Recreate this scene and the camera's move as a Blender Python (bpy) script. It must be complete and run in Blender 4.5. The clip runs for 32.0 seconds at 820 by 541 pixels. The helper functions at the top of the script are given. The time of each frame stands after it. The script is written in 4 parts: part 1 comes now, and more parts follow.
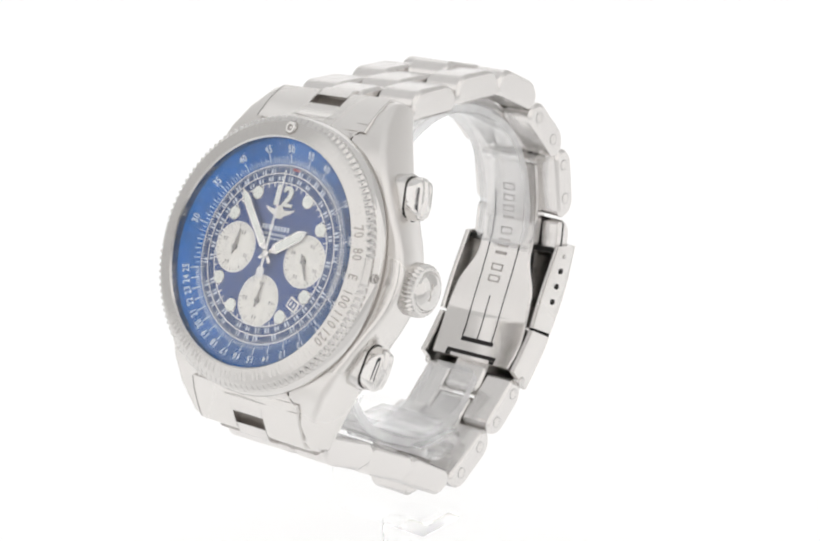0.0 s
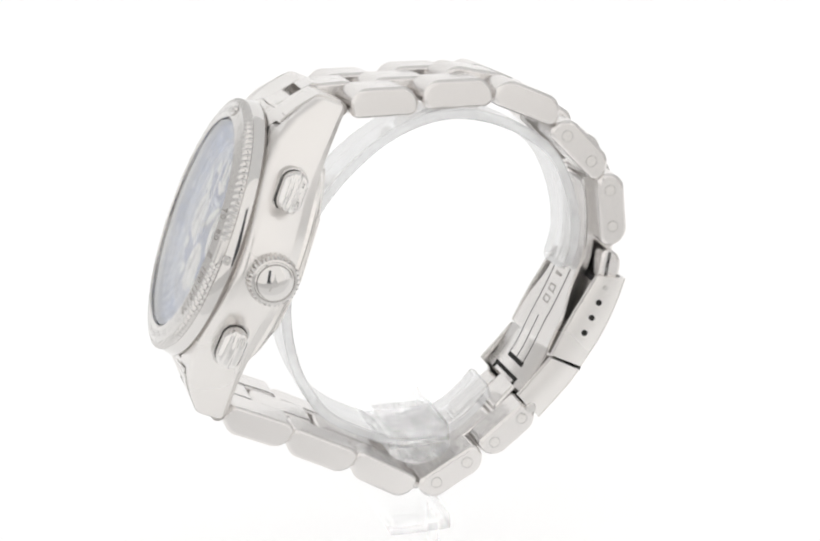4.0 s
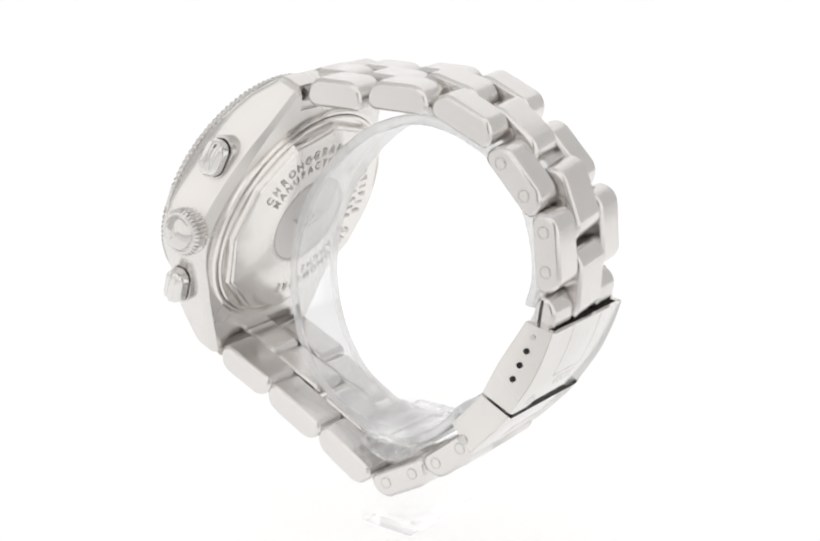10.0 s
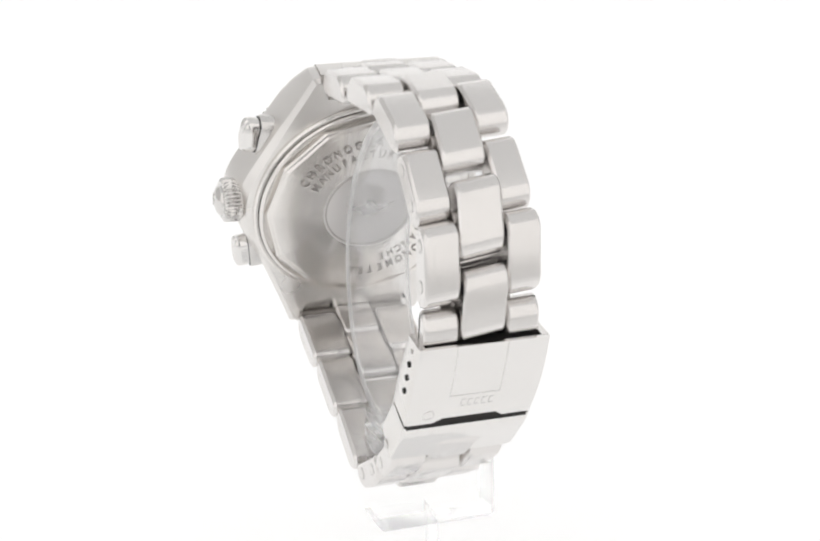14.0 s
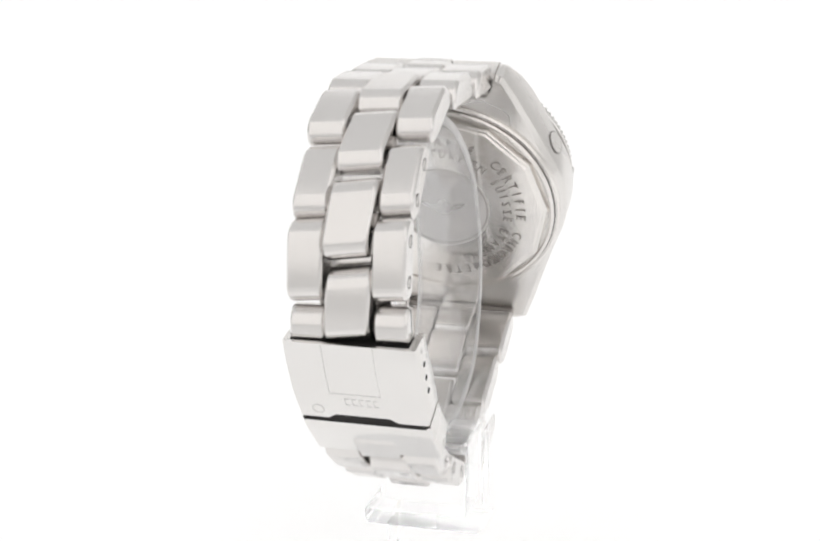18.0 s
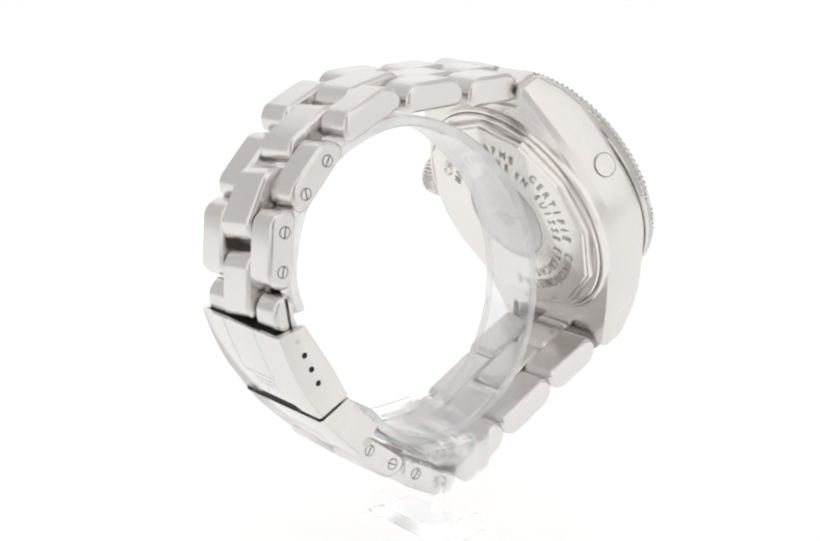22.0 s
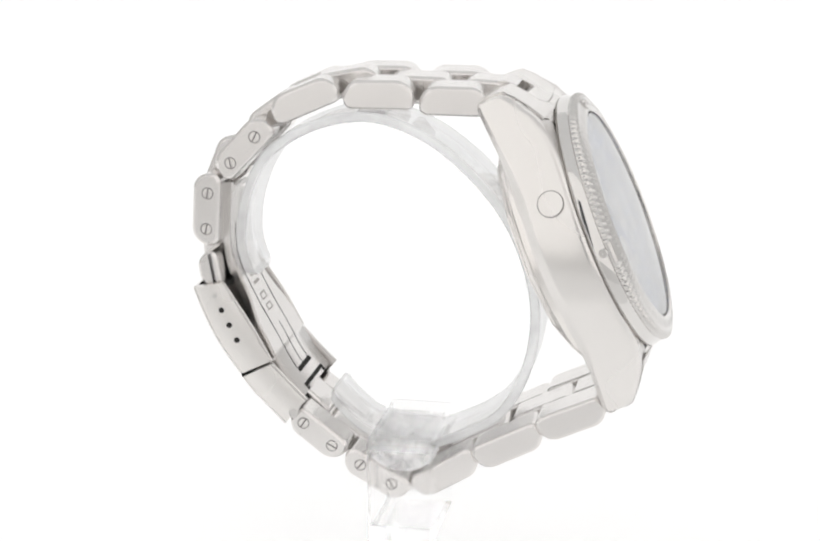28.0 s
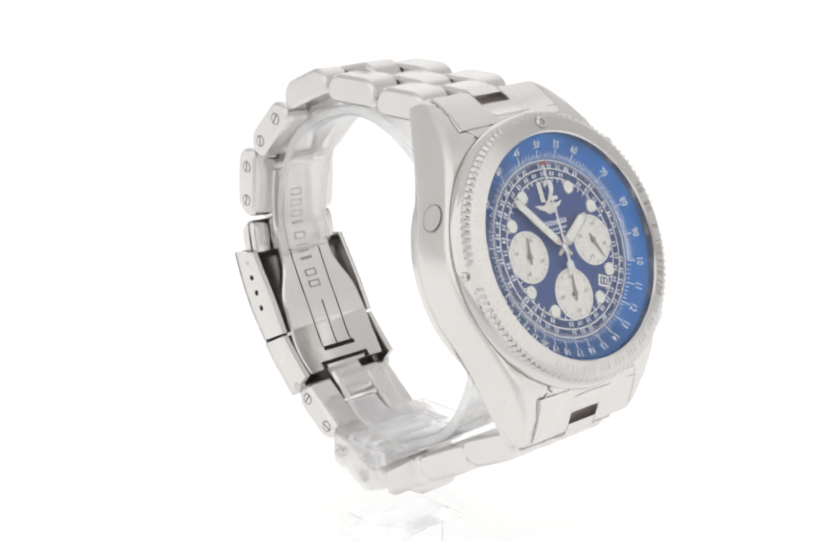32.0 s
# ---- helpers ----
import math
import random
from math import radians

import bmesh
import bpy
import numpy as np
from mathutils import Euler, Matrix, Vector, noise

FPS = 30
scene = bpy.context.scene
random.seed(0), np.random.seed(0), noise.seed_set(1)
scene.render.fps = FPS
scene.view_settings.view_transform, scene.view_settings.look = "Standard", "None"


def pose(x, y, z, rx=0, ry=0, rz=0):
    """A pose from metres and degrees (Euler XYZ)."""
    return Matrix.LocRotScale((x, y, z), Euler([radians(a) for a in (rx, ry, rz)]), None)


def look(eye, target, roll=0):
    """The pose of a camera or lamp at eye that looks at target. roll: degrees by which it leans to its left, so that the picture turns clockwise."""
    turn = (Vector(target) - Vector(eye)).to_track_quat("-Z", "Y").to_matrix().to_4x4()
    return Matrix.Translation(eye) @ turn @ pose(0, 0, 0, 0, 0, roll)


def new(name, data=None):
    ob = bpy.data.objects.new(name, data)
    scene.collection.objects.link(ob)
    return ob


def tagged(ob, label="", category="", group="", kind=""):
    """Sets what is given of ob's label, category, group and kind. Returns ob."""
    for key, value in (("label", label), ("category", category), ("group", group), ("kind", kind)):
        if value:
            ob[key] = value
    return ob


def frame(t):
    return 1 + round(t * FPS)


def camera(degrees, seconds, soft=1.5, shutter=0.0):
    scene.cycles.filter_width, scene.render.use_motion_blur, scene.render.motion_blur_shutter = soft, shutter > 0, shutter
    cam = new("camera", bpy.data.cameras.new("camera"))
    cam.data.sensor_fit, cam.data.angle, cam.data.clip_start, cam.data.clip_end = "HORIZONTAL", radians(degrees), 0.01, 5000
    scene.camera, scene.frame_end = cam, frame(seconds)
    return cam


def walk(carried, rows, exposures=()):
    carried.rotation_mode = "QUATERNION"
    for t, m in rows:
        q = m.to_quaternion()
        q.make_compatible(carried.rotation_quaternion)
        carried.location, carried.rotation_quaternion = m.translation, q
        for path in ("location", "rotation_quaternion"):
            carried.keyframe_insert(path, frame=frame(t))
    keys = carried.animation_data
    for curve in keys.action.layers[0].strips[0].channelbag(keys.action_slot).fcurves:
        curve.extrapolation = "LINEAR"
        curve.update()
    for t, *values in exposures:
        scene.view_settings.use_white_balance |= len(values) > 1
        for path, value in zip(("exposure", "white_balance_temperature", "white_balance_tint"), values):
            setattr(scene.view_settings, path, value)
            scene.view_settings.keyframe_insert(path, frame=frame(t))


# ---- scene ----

# ---------------------------------------------------------------- camera
# A steel wristwatch on a clear stand turns before a still camera.
# Lengths of the watch are written in build units of U metres.
U = 0.00086
BASE = 112.0          # height of the turning axis' zero above the floor, in build units

cam = camera(27.615, 32.0, soft=2.2)
EYE = (0.0, -327.87 * U, (60.61 + BASE) * U)
TILT = radians(16.433)
AIM = (0.0, EYE[1] + math.cos(TILT), EYE[2] - math.sin(TILT))
walk(cam, [(0.0, look(EYE, AIM, -0.585)), (32.0, look(EYE, AIM, -0.585))])

# ---------------------------------------------------------------- light
world = bpy.data.worlds.new("studio")
scene.world = world
world.use_nodes = True
world.node_tree.nodes["Background"].inputs[0].default_value = (0.9, 0.93, 1.0, 1)
world.node_tree.nodes["Background"].inputs[1].default_value = 0.10
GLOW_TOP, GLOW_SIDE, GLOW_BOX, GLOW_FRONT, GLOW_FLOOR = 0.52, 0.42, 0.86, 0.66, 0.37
scene.view_settings.exposure = 0.0


# ---------------------------------------------------------------- materials
def nodes_of(name):
    m = bpy.data.materials.new(name)
    m.use_nodes = True
    nt = m.node_tree
    return m, nt, nt.nodes["Principled BSDF"]


def noise_of(nt, scale, stretch=(1, 1, 1), detail=3.0):
    tc = nt.nodes.new("ShaderNodeTexCoord")
    mp = nt.nodes.new("ShaderNodeMapping")
    mp.inputs["Scale"].default_value = stretch
    nz = nt.nodes.new("ShaderNodeTexNoise")
    nz.inputs["Scale"].default_value = scale
    nz.inputs["Detail"].default_value = detail
    nt.links.new(tc.outputs["Object"], mp.inputs["Vector"])
    nt.links.new(mp.outputs["Vector"], nz.inputs["Vector"])
    return nz


def ramp_of(nt, source, low, high, a=0.3, b=0.7):
    mr = nt.nodes.new("ShaderNodeMapRange")
    mr.inputs["From Min"].default_value, mr.inputs["From Max"].default_value = a, b
    mr.inputs["To Min"].default_value, mr.inputs["To Max"].default_value = low, high
    nt.links.new(source, mr.inputs["Value"])
    return mr.outputs["Result"]


def mix_of(nt, fac, c1, c2):
    mx = nt.nodes.new("ShaderNodeMix")
    mx.data_type = "RGBA"
    nt.links.new(fac, mx.inputs["Factor"])
    mx.inputs["A"].default_value = (*c1, 1)
    mx.inputs["B"].default_value = (*c2, 1)
    return mx.outputs["Result"]


def steel(name, rough, grain, stretch, tint=(0.58, 0.558, 0.54), bump=0.06, spread=0.2):
    m, nt, b = nodes_of(name)
    b.inputs["Metallic"].default_value = 1.0
    fine = noise_of(nt, grain, stretch)
    wide = noise_of(nt, 45.0, (1, 1, 1), 1.0)
    dark = tuple(c * 0.975 for c in tint)
    light = tuple(min(c * 1.02, 1) for c in tint)
    nt.links.new(mix_of(nt, ramp_of(nt, wide.outputs["Fac"], 0, 1), dark, light), b.inputs["Base Color"])
    source = fine if spread > 0.1 else wide
    nt.links.new(ramp_of(nt, source.outputs["Fac"], rough * (1 - spread), rough * (1 + spread)), b.inputs["Roughness"])
    if not bump:
        return m
    bp = nt.nodes.new("ShaderNodeBump")
    bp.inputs["Strength"].default_value = bump
    bp.inputs["Distance"].default_value = 0.00004
    nt.links.new(fine.outputs["Fac"], bp.inputs["Height"])
    nt.links.new(bp.outputs["Normal"], b.inputs["Normal"])
    return m


def paint(name, colour, rough=0.5, metal=0.0, vary=0.06, grain=900.0):
    m, nt, b = nodes_of(name)
    nz = noise_of(nt, grain)
    lo = tuple(c * (1 - vary) for c in colour)
    hi = tuple(min(c * (1 + vary), 1) for c in colour)
    nt.links.new(mix_of(nt, ramp_of(nt, nz.outputs["Fac"], 0, 1), lo, hi), b.inputs["Base Color"])
    b.inputs["Roughness"].default_value = rough
    b.inputs["Metallic"].default_value = metal
    return m


def clear(name, ior, tint, rough=0.0, thin=0.0, haze=0.0):
    m, nt, b = nodes_of(name)
    b.inputs["Base Color"].default_value = (*tint, 1)
    b.inputs["Transmission Weight"].default_value = 1.0
    b.inputs["IOR"].default_value = ior
    nz = noise_of(nt, 300.0)
    nt.links.new(ramp_of(nt, nz.outputs["Fac"], rough, rough + 0.004), b.inputs["Roughness"])
    if thin:
        tr = nt.nodes.new("ShaderNodeBsdfTransparent")
        mx = nt.nodes.new("ShaderNodeMixShader")
        mx.inputs[0].default_value = thin
        nt.links.new(b.outputs[0], mx.inputs[1])
        nt.links.new(tr.outputs[0], mx.inputs[2])
        # white streaks scatter both ways: scratches, and a stand-in for light refracted inside
        tl = nt.nodes.new("ShaderNodeBsdfTranslucent")
        tl.inputs["Color"].default_value = (1, 1, 1, 1)
        df = nt.nodes.new("ShaderNodeBsdfDiffuse")
        df.inputs["Color"].default_value = (1, 1, 1, 1)
        half = nt.nodes.new("ShaderNodeMixShader")
        half.inputs[0].default_value = 0.6
        nt.links.new(tl.outputs[0], half.inputs[1])
        nt.links.new(df.outputs[0], half.inputs[2])
        out = nt.nodes.new("ShaderNodeMixShader")
        streak = noise_of(nt, 120.0, (0.6, 3.0, 3.0))
        nt.links.new(ramp_of(nt, streak.outputs["Fac"], haze * 0.3, min(1.0, haze * 1.9), 0.4, 0.6), out.inputs[0])
        nt.links.new(mx.outputs[0], out.inputs[1])
        nt.links.new(half.outputs[0], out.inputs[2])
        nt.links.new(out.outputs[0], nt.nodes["Material Output"].inputs["Surface"])
    return m


def sheet_glass(name, power, least, full=1.0, tint=(1, 1, 1), haze=0.0):
    m, nt, b = nodes_of(name)
    nt.nodes.remove(b)
    tr = nt.nodes.new("ShaderNodeBsdfTransparent")
    tr.inputs["Color"].default_value = (*tint, 1)
    gl = nt.nodes.new("ShaderNodeBsdfGlossy")
    gl.inputs["Roughness"].default_value = 0.01
    lw = nt.nodes.new("ShaderNodeLayerWeight")
    lw.inputs["Blend"].default_value = 0.5
    pw = nt.nodes.new("ShaderNodeMath")
    pw.operation = "POWER"
    pw.inputs[1].default_value = power
    nt.links.new(lw.outputs["Facing"], pw.inputs[0])
    mx = nt.nodes.new("ShaderNodeMixShader")
    nt.links.new(ramp_of(nt, pw.outputs[0], least, 1.0, 0.0, full), mx.inputs[0])
    nt.links.new(tr.outputs[0], mx.inputs[1])
    nt.links.new(gl.outputs[0], mx.inputs[2])
    out = mx
    if haze:
        # a scattering white haze stands in for light piped through the acrylic
        tl = nt.nodes.new("ShaderNodeBsdfTranslucent")
        tl.inputs["Color"].default_value = (0.97, 0.975, 0.98, 1)
        out = nt.nodes.new("ShaderNodeMixShader")
        nz = noise_of(nt, 160.0)
        nt.links.new(ramp_of(nt, nz.outputs["Fac"], haze * 0.8, haze * 1.2), out.inputs[0])
        df = nt.nodes.new("ShaderNodeBsdfDiffuse")
        df.inputs["Color"].default_value = (0.97, 0.975, 0.98, 1)
        half = nt.nodes.new("ShaderNodeMixShader")
        nt.links.new(tl.outputs[0], half.inputs[1])
        nt.links.new(df.outputs[0], half.inputs[2])
        nt.links.new(mx.outputs[0], out.inputs[1])
        nt.links.new(half.outputs[0], out.inputs[2])
    nt.links.new(out.outputs[0], nt.nodes["Material Output"].inputs["Surface"])
    return m


def glow(name, strength, tint=(1, 1, 1), reflect=0.25):
    m, nt, b = nodes_of(name)
    b.inputs["Base Color"].default_value = (reflect, reflect, reflect, 1)
    b.inputs["Roughness"].default_value = 0.9
    b.inputs["Emission Color"].default_value = (*tint, 1)
    nz = noise_of(nt, 6.0)
    nt.links.new(ramp_of(nt, nz.outputs["Fac"], strength * 0.97, strength * 1.03), b.inputs["Emission Strength"])
    return m


M_BRUSH = steel("brushed_steel", 0.23, 420.0, (7, 0.25, 7), (0.75, 0.73, 0.715), bump=0.003, spread=0.16)
M_SATIN = steel("satin_steel", 0.27, 300.0, (6, 6, 0.6), (0.755, 0.735, 0.715), bump=0.0, spread=0.08)
M_BEZEL = steel("bezel_steel", 0.20, 90.0, (1, 1, 1), (0.66, 0.645, 0.63), bump=0.0, spread=0.06)
M_WALL = steel("polished_bezel_wall", 0.06, 90.0, (1, 1, 1), (0.69, 0.675, 0.66), bump=0.0, spread=0.1)
M_TRACE = steel("faded_engraving", 0.24, 900.0, (1, 1, 1), (0.63, 0.615, 0.60), bump=0.0)
M_CLASP = steel("clasp_steel", 0.15, 200.0, (1, 1, 1), (0.77, 0.755, 0.74), bump=0.0, spread=0.08)
M_POLISH = steel("polished_steel", 0.06, 300.0, (1, 1, 1), (0.76, 0.745, 0.73), bump=0.0, spread=0.15)
M_BACK = steel("case_back_steel", 0.22, 80.0, (1, 1, 1), (0.80, 0.775, 0.75), bump=0.0, spread=0.04)
M_SEAL = steel("medallion_steel", 0.3, 200.0, (1, 1, 1), (0.67, 0.65, 0.635), bump=0.0, spread=0.1)
M_ENGRAVE = steel("engraved_steel", 0.45, 900.0, (1, 1, 1), (0.26, 0.245, 0.24), bump=0.1)
# dark steel for worn engraving and joints, also for painted shade in gaps
M_WORN_SHADE = steel("worn_engraving_and_shade", 0.4, 900.0, (1, 1, 1), (0.42, 0.395, 0.375), bump=0.05)
M_FAINT = steel("faint_engraving", 0.3, 900.0, (1, 1, 1), (0.70, 0.685, 0.67), bump=0.02)
# near-black colour stands in for the shade inside gaps, slits and holes
M_HOLE = paint("recess_shade", (0.012, 0.011, 0.010), 0.9)
M_DIAL = paint("blue_dial", (0.021, 0.070, 0.27), 0.40, 0.3, 0.15, 600.0)
M_RING = paint("dark_blue_ring", (0.024, 0.066, 0.21), 0.45, 0.4, 0.15, 600.0)
M_FLANGE = paint("bright_blue_flange", (0.016, 0.14, 0.44), 0.16, 0.95, 0.10, 600.0)
M_WHITE = paint("white_print", (0.88, 0.88, 0.88), 0.5)
M_PALE = paint("pale_blue_print", (0.72, 0.78, 0.88), 0.5)
M_CREAM = paint("silvered_subdial", (0.93, 0.91, 0.86), 0.45, 0.0, 0.05)
M_LUME = paint("pale_lume", (0.90, 0.92, 0.87), 0.55)
M_RED = paint("red_print", (0.45, 0.03, 0.04), 0.5)
M_SHADOW = paint("painted_shadow", (0.06, 0.06, 0.08), 0.5)
M_GREYINK = paint("grey_ink", (0.30, 0.28, 0.27), 0.5)
M_GLASS = sheet_glass("sapphire_crystal", 6.5, 0.08, 0.47)
# haze whitens the acrylic as piped light would, most on the ring's edges
M_ACRYL = sheet_glass("clear_acrylic", 2.4, 0.10, 1.0, (0.995, 0.997, 1.0), 0.05)
M_ACRYL_EDGE = sheet_glass("clear_acrylic_edge", 2.4, 0.12, 1.0, (0.995, 0.997, 1.0), 0.34)
M_ACRYL_BLOCK = clear("clear_acrylic_block", 1.10, (1.0, 1.0, 1.0), 0.0, 0.3, 0.02)
# strong haze paints the cradle's bright refracted light over its scratches
M_CRADLE = clear("hazed_acrylic", 1.22, (1.0, 1.0, 1.0), 0.02, 0.2, 0.36)
M_TOP = glow("lit_diffuser_top", GLOW_TOP)
M_SIDE = glow("lit_diffuser_side", GLOW_SIDE, (1.0, 0.985, 0.97))
M_BOX = glow("lit_softbox_front", GLOW_BOX, (1.0, 0.99, 0.98))
# emission added to the sweep brightens floor and background; none on the front paper
M_FLOOR = glow("glowing_white_sweep", GLOW_FLOOR, (1, 1, 1), 0.78)
M_FADE = glow("half_glow_sweep", GLOW_FLOOR * 0.5, (1, 1, 1), 0.78)
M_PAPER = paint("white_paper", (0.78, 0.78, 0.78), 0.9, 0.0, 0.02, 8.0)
M_FRONT = glow("lit_diffuser_front", GLOW_FRONT, (1.0, 0.975, 0.95), 0.5)


# ---------------------------------------------------------------- building helpers
def finish(bm, name, material, angle=35):
    bmesh.ops.recalc_face_normals(bm, faces=bm.faces)
    me = bpy.data.meshes.new(name)
    bm.to_mesh(me)
    bm.free()
    me.materials.append(material)
    for p in me.polygons:
        p.use_smooth = True
    me.set_sharp_from_angle(angle=radians(angle))
    return me


def part(name, bm, material, parent, label="", m=None, angle=35):
    """Links a bmesh (or a finished mesh) as one mesh object under a thing or a part."""
    me = bm if isinstance(bm, bpy.types.Mesh) else finish(bm, name, material, angle)
    ob = new(name, me)
    ob.parent = parent
    if m is not None:
        ob.matrix_local = m
    return tagged(ob, label=label)


def loft(bm, rings, closed=True, cap0=True, cap1=True):
    """Skin between rings of equally many points."""
    vs = [[bm.verts.new(p) for p in r] for r in rings]
    n = len(vs[0])
    for a, b in zip(vs, vs[1:]):
        for i in range(n if closed else n - 1):
            j = (i + 1) % n
            bm.faces.new((a[i], a[j], b[j], b[i]))
    if cap0:
        bm.faces.new(vs[0])
    if cap1:
        bm.faces.new(vs[-1])
    return vs


def lathe(bm, profile, count, put, cap=False, wave=None):
    """Turns (r, h) pairs round an axis; put(x, y, h) places a point."""
    rings = []
    for k, (r, h) in enumerate(profile):
        ring = []
        for i in range(count):
            t = 2 * math.pi * i / count
            rr = r if wave is None else r + wave(k, t)
            ring.append(put(rr * math.sin(t), rr * math.cos(t), h))
        rings.append(ring)
    loft(bm, rings, True, cap, cap)


def prism(bm, outline, put, h0, h1, bevel=0.0):
    """An outline of (a, b) pairs raised from h0 to h1, the upper edge set in by bevel."""
    c = (sum(p[0] for p in outline) / len(outline), sum(p[1] for p in outline) / len(outline))

    def inset(d):
        out = []
        for a, b in outline:
            l = math.hypot(a - c[0], b - c[1]) or 1
            out.append((a - (a - c[0]) / l * d, b - (b - c[1]) / l * d))
        return out
    rings = [[put(a, b, h0) for a, b in outline]]
    if bevel:
        rings.append([put(a, b, h1 - bevel) for a, b in outline])
        rings.append([put(a, b, h1) for a, b in inset(bevel)])
    else:
        rings.append([put(a, b, h1) for a, b in outline])
    loft(bm, rings)


def disc(cx, cy, r, count=24, ry=None):
    ry = r if ry is None else ry
    return [(cx + r * math.sin(2 * math.pi * i / count), cy + ry * math.cos(2 * math.pi * i / count)) for i in range(count)]


def bar(cx, cy, w, h, turn=0.0):
    c, s = math.cos(turn), math.sin(turn)
    return [(cx + a * c - b * s, cy + a * s + b * c) for a, b in ((-w / 2, -h / 2), (w / 2, -h / 2), (w / 2, h / 2), (-w / 2, h / 2))]


GLYPHS = {}


def glyph(ch):
    """Outline faces of a character, centred, one unit high."""
    if ch not in GLYPHS:
        cu = bpy.data.curves.new("glyph", "FONT")
        cu.body, cu.align_x, cu.size, cu.resolution_u, cu.offset = ch, "CENTER", 1.4, 2, 0.018
        ob = new("glyph", cu)
        me = ob.evaluated_get(bpy.context.evaluated_depsgraph_get()).to_mesh()
        vs = [(v.co.x, v.co.y - 0.49) for v in me.vertices]
        fs = [tuple(p.vertices) for p in me.polygons]
        GLYPHS[ch] = (vs, fs)
        bpy.data.objects.remove(ob)
        bpy.data.curves.remove(cu)
    return GLYPHS[ch]


def letter(bm, ch, cx, cy, size, turn, put, h, squeeze=1.0):
    vs, fs = glyph(ch)
    c, s = math.cos(turn), math.sin(turn)
    made = [bm.verts.new(put(cx + (x * squeeze * c - y * s) * size, cy + (x * squeeze * s + y * c) * size, h)) for x, y in vs]
    for f in fs:
        bm.faces.new([made[i] for i in f])


# frames of the watch
def P3(x, y, z):
    return Vector((x, y, z + BASE)) * U


CC = Vector((0.0, 41.5, -23.1))
EX, EE, EN = Vector((1, 0, 0)), Vector((0, 0.394, -0.919)), Vector((0, 0.919, 0.394))


def case_at(x, e, n):
    v = CC + EX * x + EE * e + EN * n
    return P3(*v)


def dial_at(a, b, h):
    """a to the right and b up as one reads the dial."""
    return case_at(-a, -b, h)


def back_at(a, b, h):
    """a to the right and b up as one reads the case back; h outwards."""
    return case_at(a, -b, -h)


# ---------------------------------------------------------------- the light tent
def plate(name, corners, material, label):
    bm = bmesh.new()
    vs = [bm.verts.new(c) for c in corners]
    f = bm.faces.new(vs)
    r = bmesh.ops.extrude_face_region(bm, geom=[f])
    up = [v for v in r["geom"] if isinstance(v, bmesh.types.BMVert)]
    n = f.normal.copy()
    f.normal_update()
    n = f.normal
    for v in up:
        v.co -= n * 0.004
    ob = new(name, finish(bm, name, material))
    return tagged(ob, label=label, kind="structure")


def tent():
    w, y0, y1, h = 0.75, -0.42, 0.95, 0.95
    # one seamless sheet: floor, curve, back
    bm = bmesh.new()
    prof = [(y0 - 0.01, 0.0), (-0.17, 0.0), (-0.08, 0.0), (0.35, 0.0)]
    r = 0.45
    for k in range(1, 17):
        a = math.pi / 2 * k / 16
        prof.append((0.35 + r * math.sin(a), r - r * math.cos(a)))
    prof.append((0.35 + r, h + 0.02))
    rows = [[bm.verts.new((x, y, z)) for y, z in prof] for x in (-w, -w / 3, w / 3, w)]
    for a, b in zip(rows, rows[1:]):
        for i in range(len(prof) - 1):
            bm.faces.new((a[i], b[i], b[i + 1], a[i + 1]))
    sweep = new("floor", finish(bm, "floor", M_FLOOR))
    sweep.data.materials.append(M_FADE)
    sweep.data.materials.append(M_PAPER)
    # added glow drops in two steps towards the front, dimming what steel reflects
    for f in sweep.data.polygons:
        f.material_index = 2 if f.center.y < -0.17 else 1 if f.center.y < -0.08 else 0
    tagged(sweep, label="seamless white sweep of floor and background, with glow added except at the front", kind="structure")
    plate("ceiling", [(-w, y0, h), (-w, y1, h), (w, y1, h), (w, y0, h)], M_TOP, "white lit diffuser ceiling of the light tent")
    ym = -0.08
    for side, name in ((-1, "wall_west"), (1, "wall_east")):
        def corners(ya, yb):
            c = [(side * w, ya, 0), (side * w, yb, 0), (side * w, yb, h), (side * w, ya, h)]
            return c if side < 0 else [c[1], c[0], c[3], c[2]]
        plate(name, corners(ym, y1), M_SIDE, "white fabric side of the light tent")
        plate(name + "_softbox", corners(y0, ym), M_BOX, "softbox lighting the tent from the front side")
    # the front has a slot for the lens
    bm = bmesh.new()
    s = 0.04
    for x0, x1, z0, z1 in ((-w, -s, 0, h), (s, w, 0, h), (-s, s, 0.42, h)):
        rings = [[(x0, yy, z0), (x1, yy, z0), (x1, yy, z1), (x0, yy, z1)] for yy in (y0 - 0.004, y0)]
        loft(bm, rings)
    tagged(new("wall_south", finish(bm, "wall_south", M_FRONT)), label="white fabric front of the light tent with a slot", kind="structure")


tent()

# ---------------------------------------------------------------- the watch
watch = new("wristwatch")
tagged(watch, label="steel chronograph wristwatch with blue dial and closed link bracelet", category="watch")
stand = new("watch_stand")
tagged(stand, label="clear acrylic C-ring stand holding the watch by its bracelet", category="display stand")


